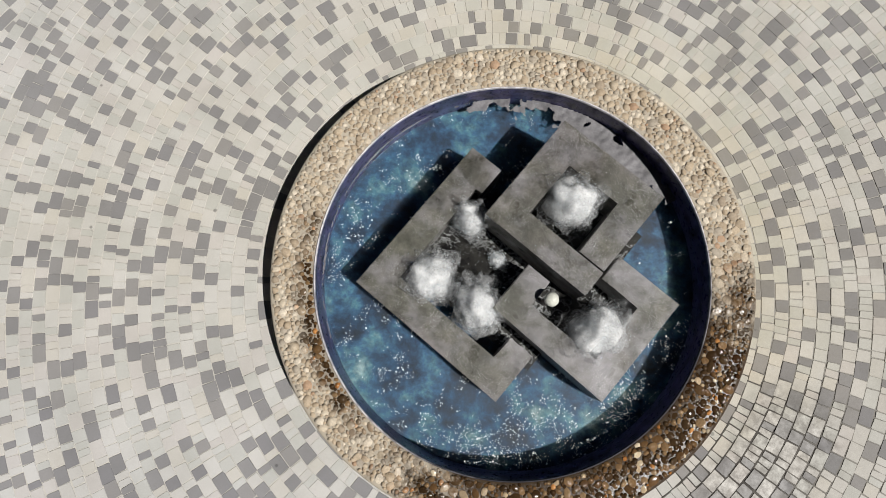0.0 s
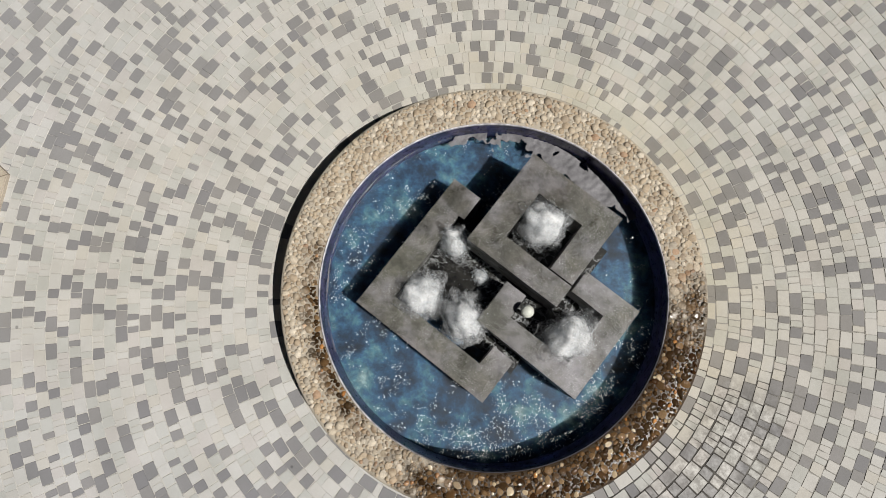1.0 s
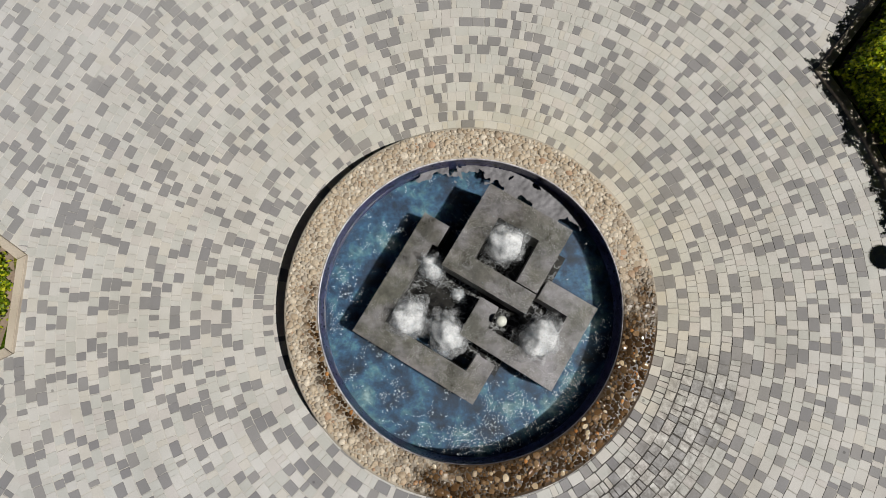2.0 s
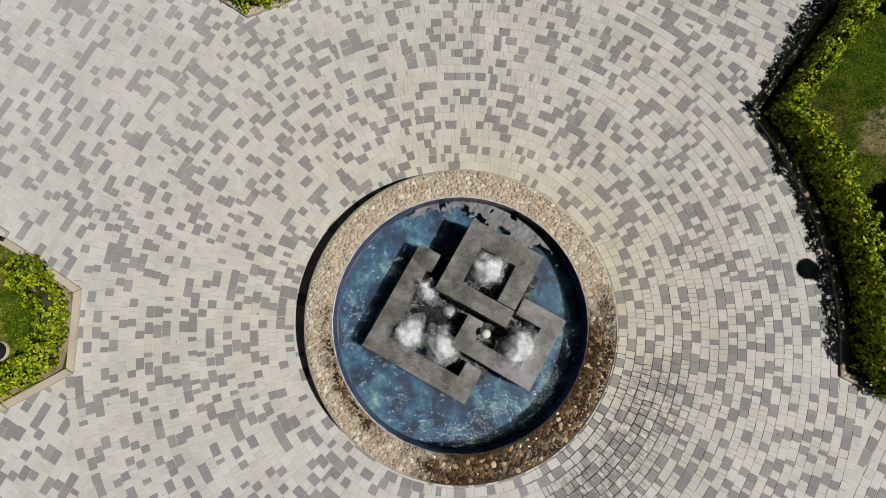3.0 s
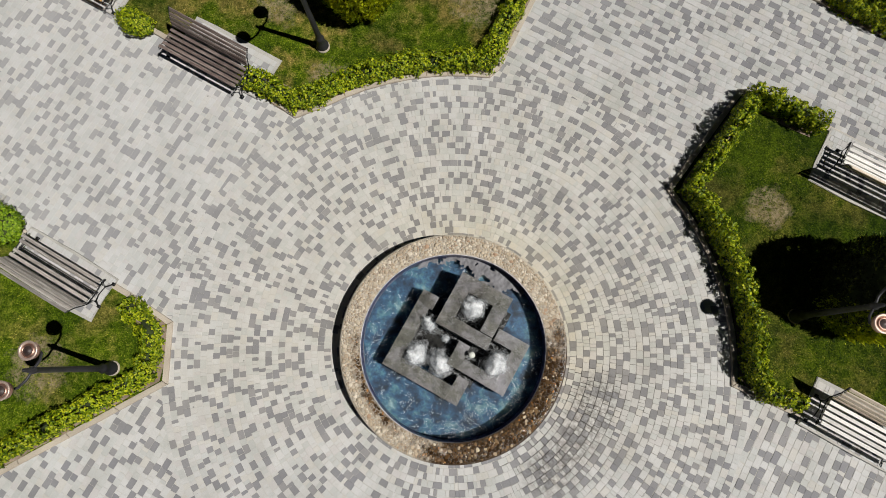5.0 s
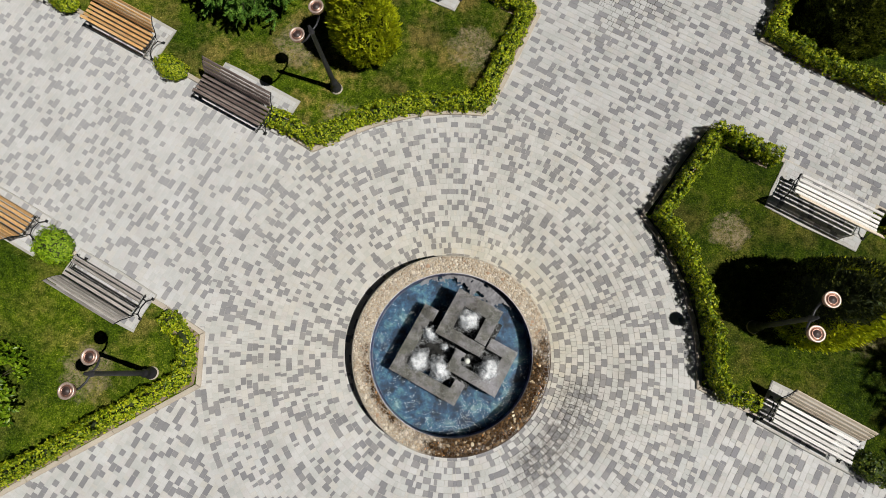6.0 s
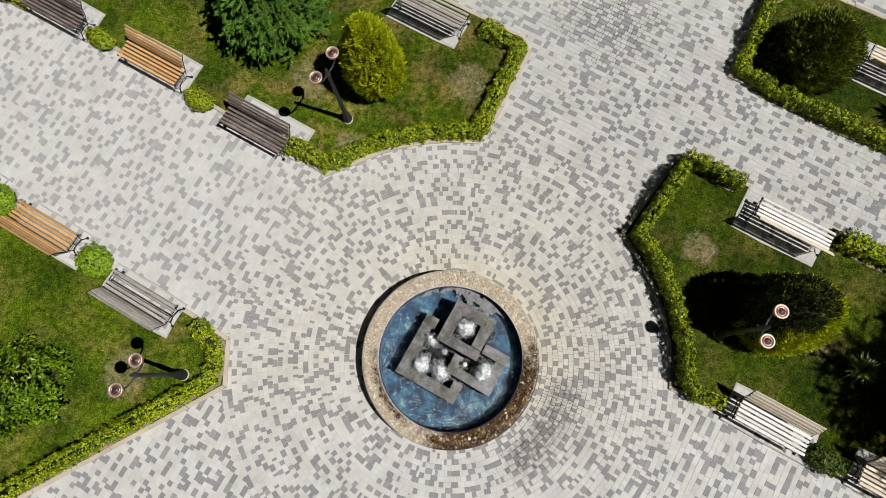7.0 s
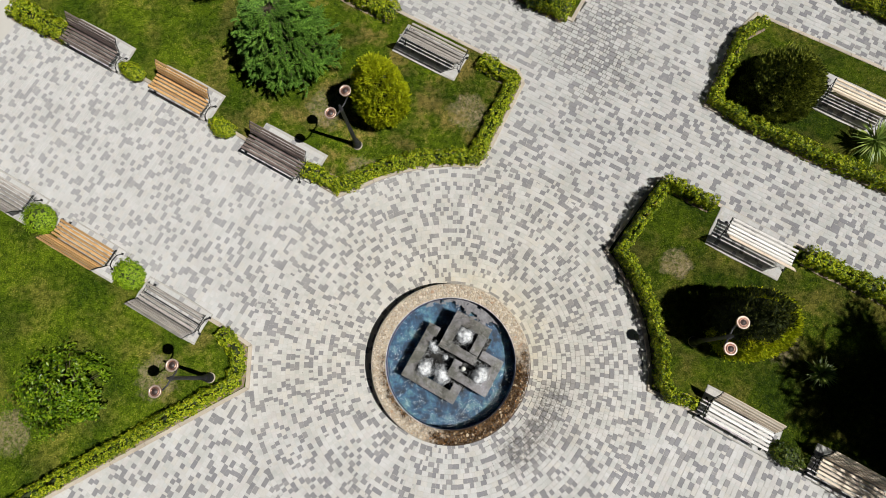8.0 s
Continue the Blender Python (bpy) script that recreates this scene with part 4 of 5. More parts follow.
PAD_Z = 0.07
brown = bench(wood_brown, "park bench with dark brown weathered slats and iron sides")
orange = bench(wood_orange, "park bench with varnished orange pine slats and iron sides")
grey = bench(wood_grey, "park bench with grey weathered slats, one missing, iron sides", (2,))
white = bench(wood_white, "park bench with sun-bleached whitish seat slats and cream back", back_wood=wood_cream)
cream = bench(wood_cream, "park bench with pale cream slats and iron sides")
silver = bench(wood_grey, "park bench with silvery weathered slats and iron sides")
# place, turn of the facing side, and whether the first of its kind is moved there
south_west, north_east = -29.5, 150.5
BENCHES = [
    (brown, True, -5.05, 5.80, south_west), (orange, True, -7.96, 7.74, south_west), (brown, False, -10.85, 9.35, south_west),
    (grey, True, -7.60, 1.43, north_east), (orange, False, -10.27, 3.24, north_east), (silver, True, -12.85, 4.85, north_east),
    (silver, False, -0.45, 9.20, north_east), (white, True, 8.36, 3.17, north_east), (white, False, 7.33, -1.52, south_west), (cream, True, 9.98, -2.95, south_west),
    (cream, False, 11.65, 7.25, south_west + 180),
]
for thing, first, x, y, turn in BENCHES:
    m = pose(x, y, PAD_Z, 0, 0, turn)
    if first:
        thing.matrix_basis = m
    else:
        copy_thing(thing, m @ Matrix.Diagonal((0.9, 1, 1, 1)) if thing is white else m)


def pad(x, y, turn, shift=0.0, back=0.0, front=0.0):
    """Concrete slab under a bench, let into the lawn, with worn corners."""
    g = random.Random(int(x * 100))
    pts = []
    for u, v in ((-1.02, -0.36), (0.0, -0.37), (1.12, -0.36), (1.12, 0.2), (1.1, 0.62), (0.3, 0.63), (-0.6, 0.62), (-1.05, 0.6), (-1.04, 0.1)):
        v -= front if v < 0 else 0
        pts.append((u + shift + g.uniform(-0.02, 0.02), v + back + g.uniform(-0.015, 0.015)))
    ob = new("bench_pad", prism("bench_pad", pts, -0.01, PAD_Z - 0.006, pad_concrete, 0.012))
    ob.matrix_basis = pose(x, y, 0, 0, 0, turn)
    tagged(ob, "worn pale concrete slab topped with paving blocks under a park bench", "slab", "bench slabs")
    v, f, kinds = [], [], []
    for row in range(7 + round(front / PITCH)):
        b, a = -0.33 - front + back + row * PITCH, min(p[0] for p in pts) + 0.04
        last = 0
        while True:
            w = pick(g)
            if a + w > max(p[0] for p in pts) - 0.02:
                break
            last = 1 if not last and w > 0.09 and g.random() < 0.3 else 0
            paver(v, f, kinds, [(a, b), (a + w - GAP, b), (a + w - GAP, b + PITCH - GAP), (a, b + PITCH - GAP)], PAD_Z, last, g)
            a += w
    tagged(part("paving", mesh("paving", v, f, [paver_light, paver_grey], kinds), ob, "pale and grey concrete blocks"), kind="stuff")


for thing, first, x, y, turn in BENCHES:
    pad(x, y, turn, 0.1 if x > -7.8 else -0.1, 0.2 if x == -5.05 else 0.06 if turn == south_west and x < 0 else -0.03, 0.27 if turn == north_east and x > 5 else 0.0)


# ---- street lamps ----
def street_lamp(h):
    """Dark post on a round foot, a cross arm and two copper globe heads."""
    top = tagged(new("street_lamp"), "dark grey lamp post with two copper globe heads", "street lamp", "garden lamps")
    part("footing", lathe("footing", [(0.146, -0.04), (0.142, 0.028), (0.135, 0.035), (0.001, 0.038)], kerb_concrete, 20), top, "round pale concrete footing")
    part("foot", lathe("foot", [(0.13, 0.04), (0.13, 0.10), (0.10, 0.14), (0.085, 0.30), (0.095, 0.33), (0.075, 0.36), (0.06, 0.45)], post_grey, 24), top)
    part("post", lathe("post", [(0.06, 0.44), (0.055, 1.2), (0.05, 1.22), (0.046, h - 0.42), (0.06, h - 0.40), (0.06, h - 0.33), (0.04, h - 0.30), (0.03, h - 0.16), (0.001, h - 0.14)], post_grey, 20), top)
    bm = bmesh.new()
    tube(bm, [(-0.34, 0, h - 0.20), (-0.30, 0, h - 0.30), (-0.18, 0, h - 0.37), (0, 0, h - 0.36), (0.18, 0, h - 0.37), (0.30, 0, h - 0.30), (0.34, 0, h - 0.20)], 0.022, 8)
    part("cross_arm", from_bm("cross_arm", bm, post_grey, True), top)
    globe_me = lathe("globe", [(0.03, -0.20), (0.05, -0.16), (0.10, -0.13), (0.145, -0.06), (0.155, 0.0), (0.15, 0.03)], copper, 28)
    crown_me = lathe("collar", [(0.15, 0.03), (0.165, 0.035), (0.168, 0.05), (0.15, 0.058), (0.125, 0.05), (0.118, 0.03)], copper_pale, 28)
    cap_me = lathe("cap", [(0.118, 0.03), (0.10, 0.05), (0.082, 0.06), (0.08, 0.045), (0.06, 0.02), (0.001, 0.015)], copper, 28)
    well_me = lathe("vent", [(0.076, 0.046), (0.05, 0.055), (0.03, 0.07), (0.001, 0.072)], lamp_dark, 20)
    for x in (-0.34, 0.34):
        head = part("lamp_head", globe_me, top, "round copper lamp head", at=pose(x, 0, h) @ Matrix.Scale(0.9, 4))
        part("collar", crown_me, head, "pale copper collar")
        part("cap", cap_me, head)
        part("vent", well_me, head, "dark vent cap")
    return top


LAMP_H = 2.8
lamp_one = street_lamp(LAMP_H)
lamp_one.matrix_basis = pose(-2.73, 6.24, 0.04, 0, 0, 60)
lamp_two = street_lamp(2.54)
lamp_two.matrix_basis = pose(6.50, 0.57, 0.04, 0, 0, 60)
copy_thing(lamp_two, pose(-6.53, -0.42, 0.04, 0, 0, 60))


# ---- hedges ----
def hedge(seed, line, wide, high, leaf=hedge_leaf, label="low clipped hedge of small yellow-green leaves", dense=3800):
    """A clipped hedge along a line: a solid core coloured as shaded twigs, a skin of small leaves with an uneven
    outline.
    """
    top = tagged(new("hedge"), label, "hedge", "clipped hedges")
    L = Leaves(seed)
    g = L.rng
    pts = [Vector((x, y, 0)) for x, y in line]
    bm = bmesh.new()
    sides = []
    for i, p in enumerate(pts):
        d = (pts[min(i + 1, len(pts) - 1)] - pts[max(i - 1, 0)]).normalized()
        n = Vector((-d.y, d.x, 0))
        lump = 1 + 0.5 * noise.noise(p * 2.7 + Vector((0, 0, seed)))
        sides.append([bm.verts.new(p + n * w * lump + Vector((0, 0, z))) for w, z in ((-0.30 * wide, 0.02), (-0.32 * wide, high * 0.45 * lump), (-0.12 * wide, high * 0.62 * lump), (0.12 * wide, high * 0.62 * lump), (0.32 * wide, high * 0.45 * lump), (0.30 * wide, 0.02))])
    for a, b in zip(sides, sides[1:]):
        for k in range(5):
            bm.faces.new((a[k], a[k + 1], b[k + 1], b[k]))
    bm.faces.new(sides[0])
    bm.faces.new(sides[-1][::-1])
    bmesh.ops.recalc_face_normals(bm, faces=bm.faces)
    part("twig_core", from_bm("twig_core", bm, twig_shade), top, "dark solid core standing in for shaded twigs")
    # bare earth along its foot
    sv, sf = [], []
    for i, p in enumerate(pts):
        d = (pts[min(i + 1, len(pts) - 1)] - pts[max(i - 1, 0)]).normalized()
        n = Vector((-d.y, d.x, 0))
        for w in (-1, -0.4, 0.4, 1):
            q = p + n * w * (wide / 2 + 0.10 + 0.05 * noise.noise(p * 3 + Vector((0, 0, w))))
            sv.append((q.x, q.y, 0.044 + 0.004 * noise.noise(q * 4)))
        if i:
            b = 4 * i
            sf += [(b - 4 + k, b - 3 + k, b + 1 + k, b + k) for k in range(3)]
    tagged(new("soil_strip", mesh("soil_strip", sv, sf, bare_soil)), "bare brown earth along the foot of a hedge", "soil", kind="structure")
    for a, b in zip(pts, pts[1:]):
        d = (b - a)
        length = d.length
        d.normalize()
        n = Vector((-d.y, d.x, 0))
        ends = 0.12
        for _ in range(int(length * (wide + 1.6 * high) * dense)):
            u = g.uniform(-ends, length + ends)
            q = g.uniform(-1, 1) * (wide / 2 + 0.8 * high)
            swell = 1 + 0.26 * noise.noise(Vector((a.x + d.x * u, a.y + d.y * u, seed)) * 2.2) + 0.2 * noise.noise(Vector((a.x + d.x * u, a.y + d.y * u, seed)) * 7)
            if abs(q) < wide / 2:
                off, z, out = q * swell, high * swell, Vector((0, 0, 1)) + n * (q / wide)
                z -= 0.10 * (abs(q) / (wide / 2)) ** 4
            else:
                off, z = math.copysign(wide / 2 * swell, q), high * swell - (abs(q) - wide / 2) / 0.8
                out = n * math.copysign(1, q) + Vector((0, 0, 0.5))
                off *= 1 - 0.12 * (1 - z / high)
            spot = Vector((a.x + d.x * u + n.x * off, a.y + d.y * u + n.y * off, z))
            clump = noise.noise(spot * 6.0) + 0.6 * noise.noise(spot * 13.0)
            if clump < g.uniform(-0.6, 0.12):
                if g.random() < 0.55:
                    continue
                clump -= 0.7
            deep = g.uniform(-0.03, 0.03) + 0.08 * clump
            p = a + d * u + n * (off + math.copysign(deep, off)) + Vector((0, 0, max(0.02, z + deep)))
            if u < 0 or u > length:
                p.z *= 1 - 0.5 * min(1, (max(-u, u - length) / ends)) ** 2
            s = g.uniform(0.026, 0.054)
            L.leaf(p, out, s * 1.35, s * 0.9, 0.7)
    tagged(part("leaves", L.mesh("leaves", leaf), top), kind="stuff")
    return top


def curve(pts, step=0.35):
    out = []
    for a, b in zip(pts, pts[1:]):
        k = max(1, round(math.dist(a, b) / step))
        out += [(a[0] + (b[0] - a[0]) * i / k, a[1] + (b[1] - a[1]) * i / k) for i in range(k)]
    return out + [pts[-1]]


hedge(31, curve([(-14.0, -5.08), (-10.3, -3.05), (-5.80, -0.52), (-5.72, -0.1), (-5.80, 0.32), (-6.22, 0.76)], 0.2), 0.23, 0.42)
hedge(32, curve([(-4.30, 5.50), (-3.85, 5.32), (-3.22, 4.95)] + arc(5.84, 121, 83, 6) + [(0.78, 5.95), (1.25, 6.95), (1.86, 8.2), (0.95, 8.78)], 0.2), 0.29, 0.36)
hedge(33, curve([(6.25, -0.99), (5.74, -0.83)] + arc(5.54, -5, 33, 6) + [(6.06, 4.98), (7.25, 4.30)], 0.2), 0.15, 0.68, dense=3600)
hedge(34, curve([(12.6, 4.65), (10.15, 5.87), (8.36, 6.88), (7.62, 7.50), (8.65, 9.6), (9.3, 9.95)], 0.2), 0.2, 0.46)
hedge(35, curve([(9.68, 2.88), (12.9, 1.15)], 0.2), 0.36, 0.45)
hedge(36, curve([(-13.6, 10.85), (-11.85, 9.95)]), 0.55, 0.42)
hedge(37, curve([(-1.75, 10.45), (-4.2, 11.85)]), 0.5, 0.4)
hedge(38, curve([(3.5, 10.42), (-1.0, 13.0)], 0.2), 0.5, 0.5)
hedge(39, curve([(12.0, 10.9), (15.0, 9.2)]), 0.5, 0.5)


def round_bush(seed, x, y, long, wide, high, leaf, label, turn=150.5, count=2400):
    """A small clipped bush: a solid core coloured as shaded twigs within a rounded skin of leaves."""
    top = tagged(new("bush"), label, "bush", "small clipped bushes")
    top.matrix_basis = pose(x, y, 0.03, 0, 0, turn)
    bm = bmesh.new()
    bmesh.ops.create_icosphere(bm, subdivisions=2, radius=1.0)
    for v in bm.verts:
        v.co = (v.co.x * long * 0.42, v.co.y * wide * 0.42, max(0, v.co.z * 0.5 + 0.42) * high)
    part("twig_core", from_bm("twig_core", bm, twig_shade), top, "dark solid core standing in for shaded twigs")
    L = Leaves(seed)
    for _ in range(count):
        d = Vector((L.rng.gauss(0, 1), L.rng.gauss(0, 1), L.rng.gauss(0.25, 1))).normalized()
        w = 1 + 0.3 * noise.noise(d * 2.5 + Vector((seed, 0, 0))) + 0.22 * noise.noise(d * 6 + Vector((0, seed, 0))) + L.rng.uniform(-0.1, 0.06)
        s = L.rng.uniform(0.028, 0.05)
        L.leaf((d.x * long / 2 * w, d.y * wide / 2 * w, max(0.02, (d.z * 0.55 + 0.45) * high * w)), d + Vector((0, 0, 0.5)), s * 1.35, s * 0.9, 0.45)
    tagged(part("leaves", L.mesh("leaves", leaf), top), kind="stuff")


round_bush(41, -6.74, 6.78, 0.80, 0.50, 0.34, hedge_leaf, "small clipped yellow-green bush between two benches")
round_bush(42, -9.62, 8.62, 0.80, 0.48, 0.34, hedge_leaf, "small clipped yellow-green bush between two benches")
round_bush(43, -8.96, 2.38, 0.86, 0.74, 0.5, round_leaf, "round bright green bush between two benches", count=3400)
round_bush(44, -11.75, 4.0, 0.95, 0.8, 0.5, round_leaf, "round bright green bush between two benches", count=3400)
round_bush(45, 8.56, -2.28, 0.85, 0.55, 0.42, dark_leaf, "small dark green bush between two benches")


# ---- trees and shrubs ----
def thuja(seed, x, y, r, high, profile, rough=0.16, label="golden yellow-green egg-shaped thuja on the lawn", bare=0.0, leaf=thuja_leaf, sprays=2100, group="golden thujas", long=1.0):
    """Golden egg-shaped thuja: a short trunk, limbs, and upright sprays in tufts."""
    top = tagged(new("thuja"), label, "conifer", group)
    top.matrix_basis = pose(x, y, 0.03)
    g = random.Random(seed)
    bm = bmesh.new()
    tube(bm, [(0, 0, -0.03), (0.01, 0, 0.3), (0, 0.01, high * 0.7), (0, 0, high * 0.92)], [0.07, 0.055, 0.03, 0.008])
    part("trunk", from_bm("trunk", bm, bark, True), top)

    def reach(z):
        t = min(1.0, z / high)
        for (t0, w0), (t1, w1) in zip(profile, profile[1:]):
            if t <= t1:
                return r * (w0 + (w1 - w0) * (t - t0) / (t1 - t0))

    bm = bmesh.new()
    for k in range(46):
        a, z = k * 2.4, high * (0.06 + 0.8 * k / 46)
        q = reach(z) * 0.8
        tube(bm, [(0, 0, z * 0.85), (q * 0.6 * math.cos(a), q * 0.6 * math.sin(a), z), (q * math.cos(a), q * math.sin(a), z + 0.15)], [0.014, 0.009, 0.004], 5)
    tagged(part("limbs", from_bm("limbs", bm, bark), top), kind="stuff")
    # solid core, dark as the shade behind the sprays
    core = lathe("twig_core", [(reach(high * t) * 0.74 + 0.001, high * t) for t in (0.03, 0.1, 0.2, 0.35, 0.5, 0.65, 0.8, 0.9)] + [(0.001, high * 0.95)], twig_shade, 20)
    part("twig_core", core, top, "dark solid core standing in for shaded twigs")
    tips, shaded = Leaves(seed), Leaves(seed + 1)
    for _ in range(sprays):
        z = high * g.random() ** 0.9
        a = g.uniform(0, 6.28)
        q = reach(z) * (1 + rough * noise.noise(Vector((math.cos(a) * 2, math.sin(a) * 2, z * 2 + seed))) + g.uniform(-0.7, 0.5) * rough)
        tuft = noise.noise(Vector((q * math.cos(a) * 4.5, q * math.sin(a) * 4.5, z * 6 + seed)))
        q += 0.08 * tuft
        base = Vector((q * math.cos(a), q * math.sin(a), z))
        out = Vector((math.cos(a), math.sin(a), 0.3))
        # sprays turned from the sun take the dark leaf: painted shade
        inner = bare and math.hypot(base.x + bare * r, base.y - 0.8 * bare * r) < r * (0.80 + 0.08 * noise.noise(base * 3))
        if inner and g.random() < 0.3:
            continue
        lean = Vector((g.gauss(0, 0.3), g.gauss(0, 0.3), 0))
        for _ in range(13):
            way = (Vector((0, 0, 1)) * g.uniform(0.5, 1.0) + out * g.uniform(0.3, 0.8) + lean + Vector((g.gauss(0, 0.2), g.gauss(0, 0.2), 0))).normalized()
            side = way.cross(Vector((g.gauss(0, 1), g.gauss(0, 1), g.gauss(0, 1)))).normalized()
            (shaded if inner else tips).blade(base + Vector((g.gauss(0, 0.035), g.gauss(0, 0.035), g.gauss(0, 0.035))), way, side, long * g.uniform(0.08, 0.16), g.uniform(0.016, 0.03))
    tagged(part("crown", tips.mesh("crown", leaf), top), kind="stuff")
    if bare:
        tagged(part("inner_crown", shaded.mesh("inner_crown", shaded_leaf), top, "thin foliage coloured dark olive as if in shade"), kind="stuff")


EGG = ((0.0, 0.6), (0.1, 0.9), (0.25, 1.0), (0.45, 0.93), (0.62, 0.78), (0.78, 0.57), (0.9, 0.34), (0.97, 0.16), (1.0, 0.02))
STEEP = ((0.0, 0.75), (0.1, 0.95), (0.22, 1.0), (0.5, 0.93), (0.7, 0.82), (0.85, 0.66), (0.95, 0.38), (1.0, 0.06))
thuja(51, -1.95, 7.33, 0.70, 2.8, EGG)
thuja(52, 7.53, 0.99, 0.88, 2.6, STEEP, 0.08, "golden thuja with a middle painted in dark shade on the lawn", 0.32, long=0.6)


def spruce(seed, x, y, r, high, name="spruce", label="bushy blue-green spruce with drooping needle sprays", shoots=15, full=0.72, low=0.22, core=0.62, layer=0.17, bushy=False):
    """Spruce: trunk, whorls of limbs, and drooping needle sprays along each limb."""
    top = tagged(new(name), label, "conifer")
    top.matrix_basis = pose(x, y, 0.03)
    g = random.Random(seed)
    bm = bmesh.new()
    tube(bm, [(0, 0, -0.05), (0.02, 0, high * 0.3), (0, 0.02, high * 0.7), (0, 0, high)], [0.05 * high / 2.2, 0.04 * high / 2.2, 0.022 * high / 2.2, 0.006])
    part("trunk", from_bm("trunk", bm, bark, True), top)
    # solid dark core, added to block light through the crown
    inner = lathe("twig_core", [(r * core * (1 - t) ** (full + 0.45) + 0.02, high * t) for t in (0.06, 0.15, 0.3, 0.45, 0.6, 0.75, 0.88) if high * t >= low * 0.7] + [(0.001, high * 0.90)], twig_shade, 18)
    part("twig_core", inner, top, "dark solid core standing in for shaded twigs")
    bm = bmesh.new()
    L = Leaves(seed)
    z = low
    while z < high * 0.97:
        t = z / high
        for k in range(17 if t < 0.85 else 13):
            a = g.uniform(0, 6.28)
            q = r * (1 - t) ** full * g.uniform(0.75, 1.08) * (1 if bushy else 1 + 0.35 * noise.noise(Vector((math.cos(a) * 1.6, math.sin(a) * 1.6, z * 0.7)))) + 0.08
            end = Vector((q * math.cos(a), q * math.sin(a), z + 0.18 * q - 0.06 * q * q))
            mid = Vector((0.5 * end.x, 0.5 * end.y, z + 0.16 * q))
            tube(bm, [(0, 0, z), mid, end], [0.018 * (1 - t) + 0.004, 0.01 * (1 - t) + 0.003, 0.003], 5)
            for s in range(max(3, int(shoots * q / r))):
                f = g.uniform(0.25, 1.0)
                p = (Vector((0, 0, z)) * (1 - f) ** 2 + 2 * mid * f * (1 - f) + end * f * f)
                b = a + g.gauss(0, 0.75)
                way = Vector((math.cos(b), math.sin(b), g.uniform(-0.5, 0.15))).normalized()
                long = g.uniform(0.12, 0.26) * (0.6 + 0.6 * r / 1.5)
                if bushy:
                    way = Vector((math.cos(b), math.sin(b), g.uniform(-0.35, 0.45))).normalized()
                    long = g.uniform(0.14, 0.24)
                for h in range(9):
                    e = p + way * long * h / 9
                    e.z -= 0.25 * long * (h / 9) ** 2
                    for sgn in (-1, 1):
                        side = Vector((-way.y, way.x, 0)) * sgn
                        L.blade(e, (way * 0.75 + side * 0.55 + Vector((0, 0, g.uniform(-0.2, 0.35)))).normalized(), Vector((way.x, way.y, 0.3)).normalized(), g.uniform(0.06, 0.10), 0.021)
                    if bushy:
                        L.blade(e, (way * 0.8 + Vector((0, 0, 0.6))).normalized(), Vector((-way.y, way.x, 0)).normalized(), g.uniform(0.05, 0.08), 0.024)
        z += layer * max(0.5, high / 2.6)
    tagged(part("limbs", from_bm("limbs", bm, bark), top), kind="stuff")
    tagged(part("crown", L.mesh("crown", spruce_leaf), top), kind="stuff")


spruce(61, -4.78, 9.15, 1.45, 2.5, shoots=17, full=0.36, core=0.66, layer=0.12, bushy=True)


def leafy_shrub(seed, x, y, r, high, label, leaf, long=0.11, clumps=150, each=22):
    """Loose broad-leaved shrub: stems from the ground and clumps of larger leaves with gaps."""
    top = tagged(new("shrub"), label, "shrub")
    top.matrix_basis = pose(x, y, 0.03)
    g = random.Random(seed)
    bm = bmesh.new()
    L = Leaves(seed)
    for k in range(clumps):
        d = Vector((g.gauss(0, 1), g.gauss(0, 1), abs(g.gauss(0.2, 0.8)))).normalized()
        w = g.uniform(0.55, 1.05) * (1 + 0.3 * noise.noise(d * 2 + Vector((seed, 0, 0))))
        c = Vector((d.x * r * w, d.y * r * w, 0.12 + d.z * high * w))
        if k % 4 == 0:
            tube(bm, [(g.uniform(-0.1, 0.1), g.uniform(-0.1, 0.1), -0.04), (c.x * 0.45, c.y * 0.45, c.z * 0.6), tuple(c)], [0.014, 0.009, 0.004], 5)
        for _ in range(each):
            p = c + Vector((g.gauss(0, 0.075), g.gauss(0, 0.075), g.gauss(0, 0.06)))
            s = g.uniform(0.6, 1.1) * long
            L.leaf(p, d + Vector((0, 0, 0.8)), s, s * 0.5, 0.6)
    tagged(part("branching", from_bm("branching", bm, bark), top), kind="stuff")
    tagged(part("leaves", L.mesh("leaves", leaf), top), kind="stuff")


leafy_shrub(71, -10.3, -0.75, 1.15, 1.5, "loose glossy broad-leaved green shrub on the lawn", shrub_leaf, 0.125, 210, 18)
thuja(72, 9.35, 7.7, 0.95, 1.9, ((0.0, 0.8), (0.12, 1.0), (0.3, 0.98), (0.55, 0.82), (0.75, 0.58), (0.9, 0.3), (1.0, 0.04)), 0.26, "broad shaggy olive-green conifer behind a hedge", 0.0, juniper_leaf, 3600, "", 0.7)
round_bush(73, -7.55, 11.55, 1.25, 1.25, 1.15, dark_leaf, "clipped dark green ball bush on the lawn", count=6000)
leafy_shrub(74, 2.95, 11.15, 0.75, 1.7, "dark leafy shrub behind a hedge", dark_leaf, 0.09, 240, 24)


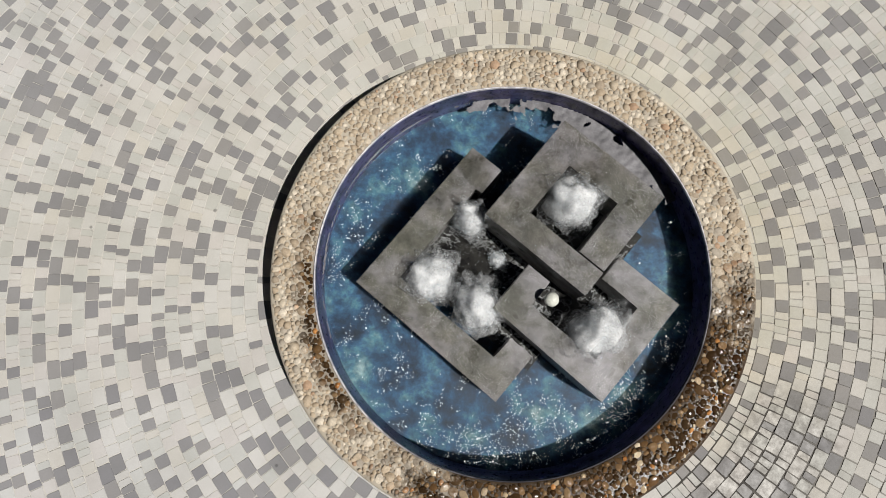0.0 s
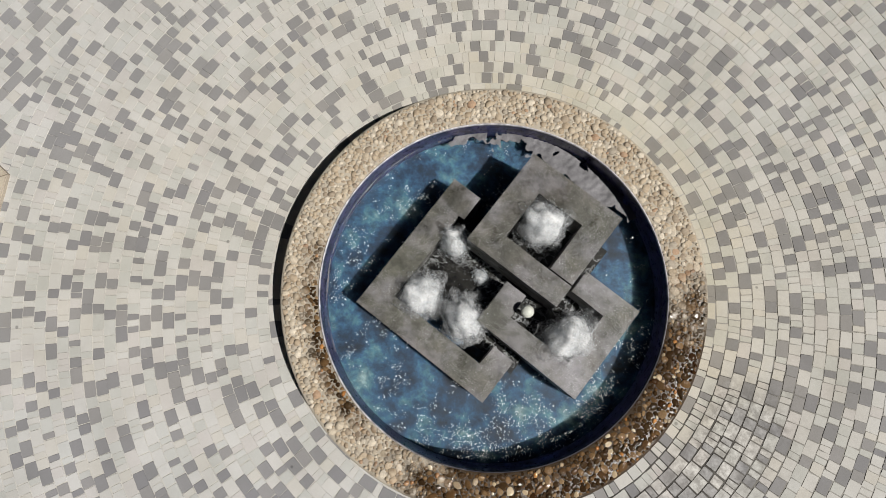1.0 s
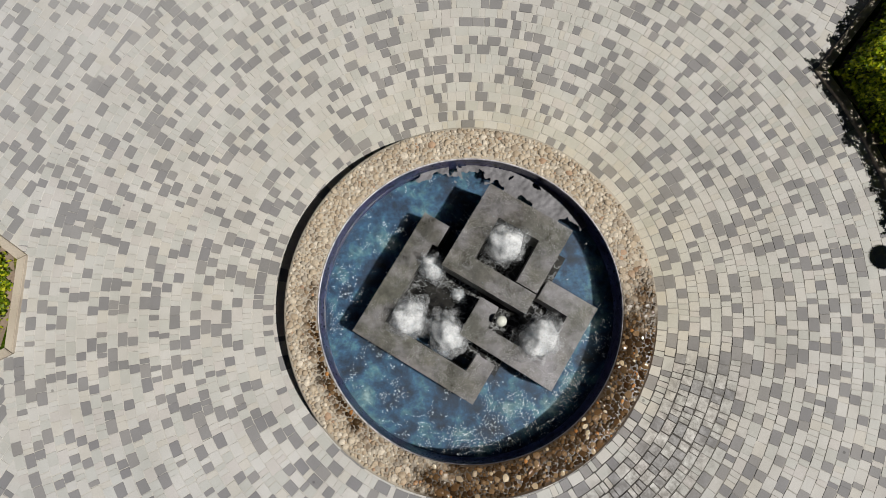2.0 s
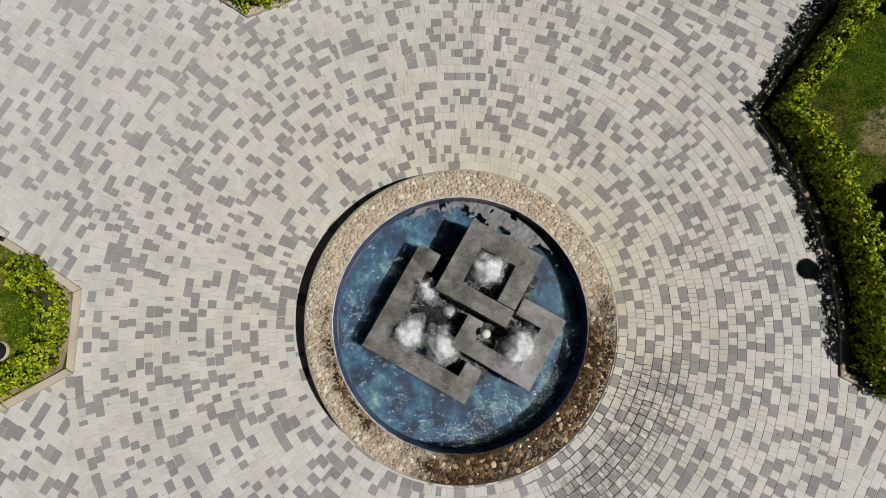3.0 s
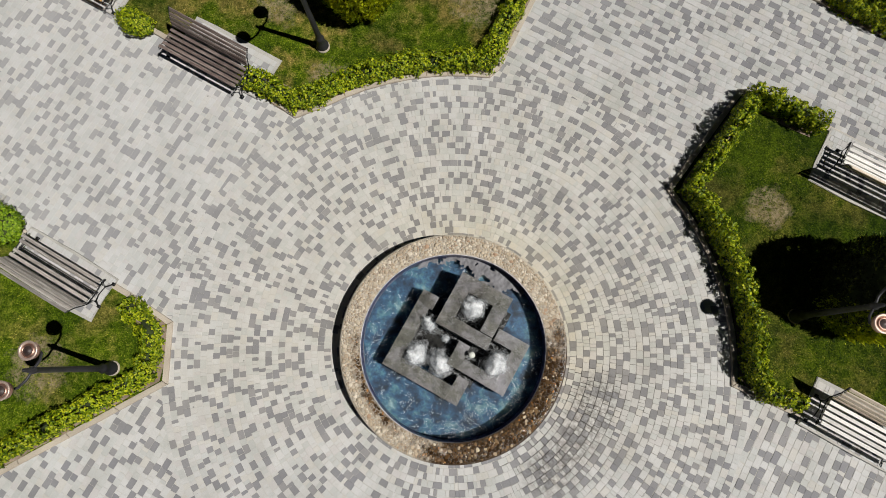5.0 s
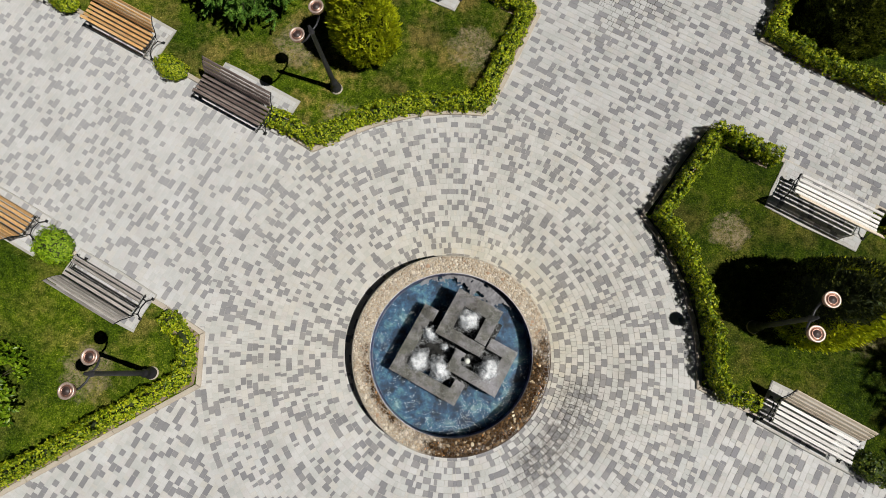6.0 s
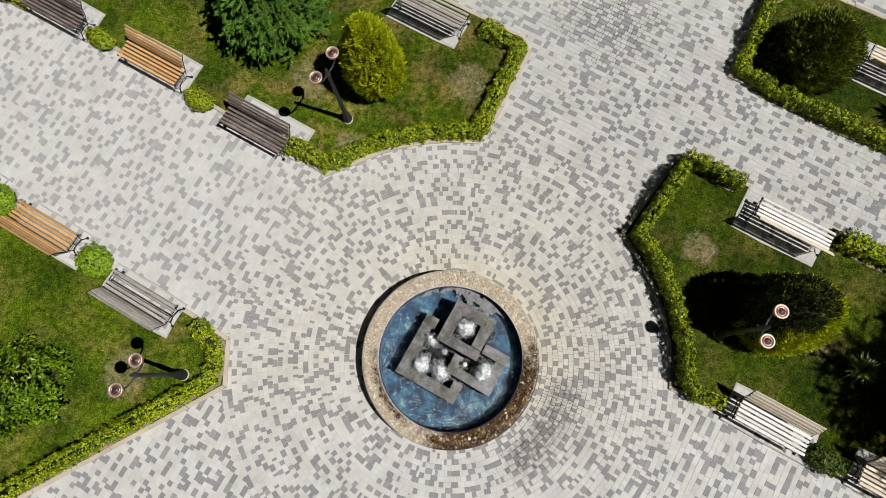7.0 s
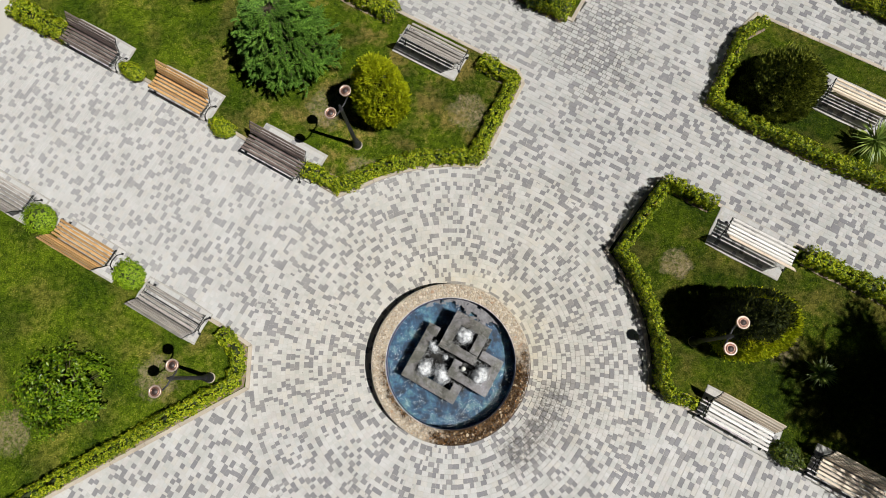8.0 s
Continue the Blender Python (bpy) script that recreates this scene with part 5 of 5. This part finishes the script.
def yucca(seed, x, y, r):
    """Rosette of stiff narrow blades on a short stem."""
    top = tagged(new("yucca"), "spiky green yucca rosette on the lawn", "yucca")
    top.matrix_basis = pose(x, y, 0.03)
    g = random.Random(seed)
    bm = bmesh.new()
    tube(bm, [(0, 0, -0.04), (0, 0, 0.3 * r), (0, 0, 0.56 * r)], [0.07, 0.06, 0.04])
    part("stem", from_bm("stem", bm, bark, True), top)
    L = Leaves(seed)
    for k in range(90):
        a, e = k * 2.4, g.uniform(0.1, 1.25)
        way = Vector((math.cos(a) * math.cos(e), math.sin(a) * math.cos(e), math.sin(e)))
        L.blade((0, 0, g.uniform(0.18, 0.30) * r / 0.5), way, Vector((-math.sin(a), math.cos(a), 0)), r * g.uniform(0.75, 1.05), 0.045, 0.25)
    tagged(part("rosette", L.mesh("rosette", yucca_leaf), top), kind="stuff")


yucca(81, 11.8, 6.1, 0.8)
yucca(82, 9.6, -0.25, 0.5)

# a tall spruce whose shade falls over the eastern lawn
spruce(91, 13.75, -1.95, 3.3, 7.5, "tall_spruce", "tall dark spruce standing behind the benches", 46, 0.36, 1.6, 0.84)

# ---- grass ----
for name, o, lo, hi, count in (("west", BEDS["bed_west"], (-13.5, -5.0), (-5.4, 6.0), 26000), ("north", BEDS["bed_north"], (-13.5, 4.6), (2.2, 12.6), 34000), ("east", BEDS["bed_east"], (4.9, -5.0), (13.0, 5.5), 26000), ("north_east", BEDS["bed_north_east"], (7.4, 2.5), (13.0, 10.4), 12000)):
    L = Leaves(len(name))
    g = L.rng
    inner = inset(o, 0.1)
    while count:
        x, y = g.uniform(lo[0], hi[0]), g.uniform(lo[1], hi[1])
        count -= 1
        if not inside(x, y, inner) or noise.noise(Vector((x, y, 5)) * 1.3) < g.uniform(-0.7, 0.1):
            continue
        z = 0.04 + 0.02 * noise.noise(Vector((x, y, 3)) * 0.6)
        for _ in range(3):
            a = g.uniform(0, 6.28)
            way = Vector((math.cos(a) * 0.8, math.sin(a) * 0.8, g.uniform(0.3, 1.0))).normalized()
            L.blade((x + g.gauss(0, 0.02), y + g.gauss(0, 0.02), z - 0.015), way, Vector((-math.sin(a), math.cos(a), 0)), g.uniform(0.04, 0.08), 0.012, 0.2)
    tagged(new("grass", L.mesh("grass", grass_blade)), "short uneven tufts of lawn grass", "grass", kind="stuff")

# ---- single blocks of the rings beside the fountain ----
for c, z, grey_block in singles:
    mx, my = sum(p[0] for p in c) / 4, sum(p[1] for p in c) / 4
    v, f, k = [], [], []
    paver(v, f, k, [(x - mx, y - my) for x, y in c], z, 0, rng)
    part("paver", mesh("paver", v, f, paver_grey_single if grey_block else paver_light_single), pavement, at=pose(mx, my, 0))
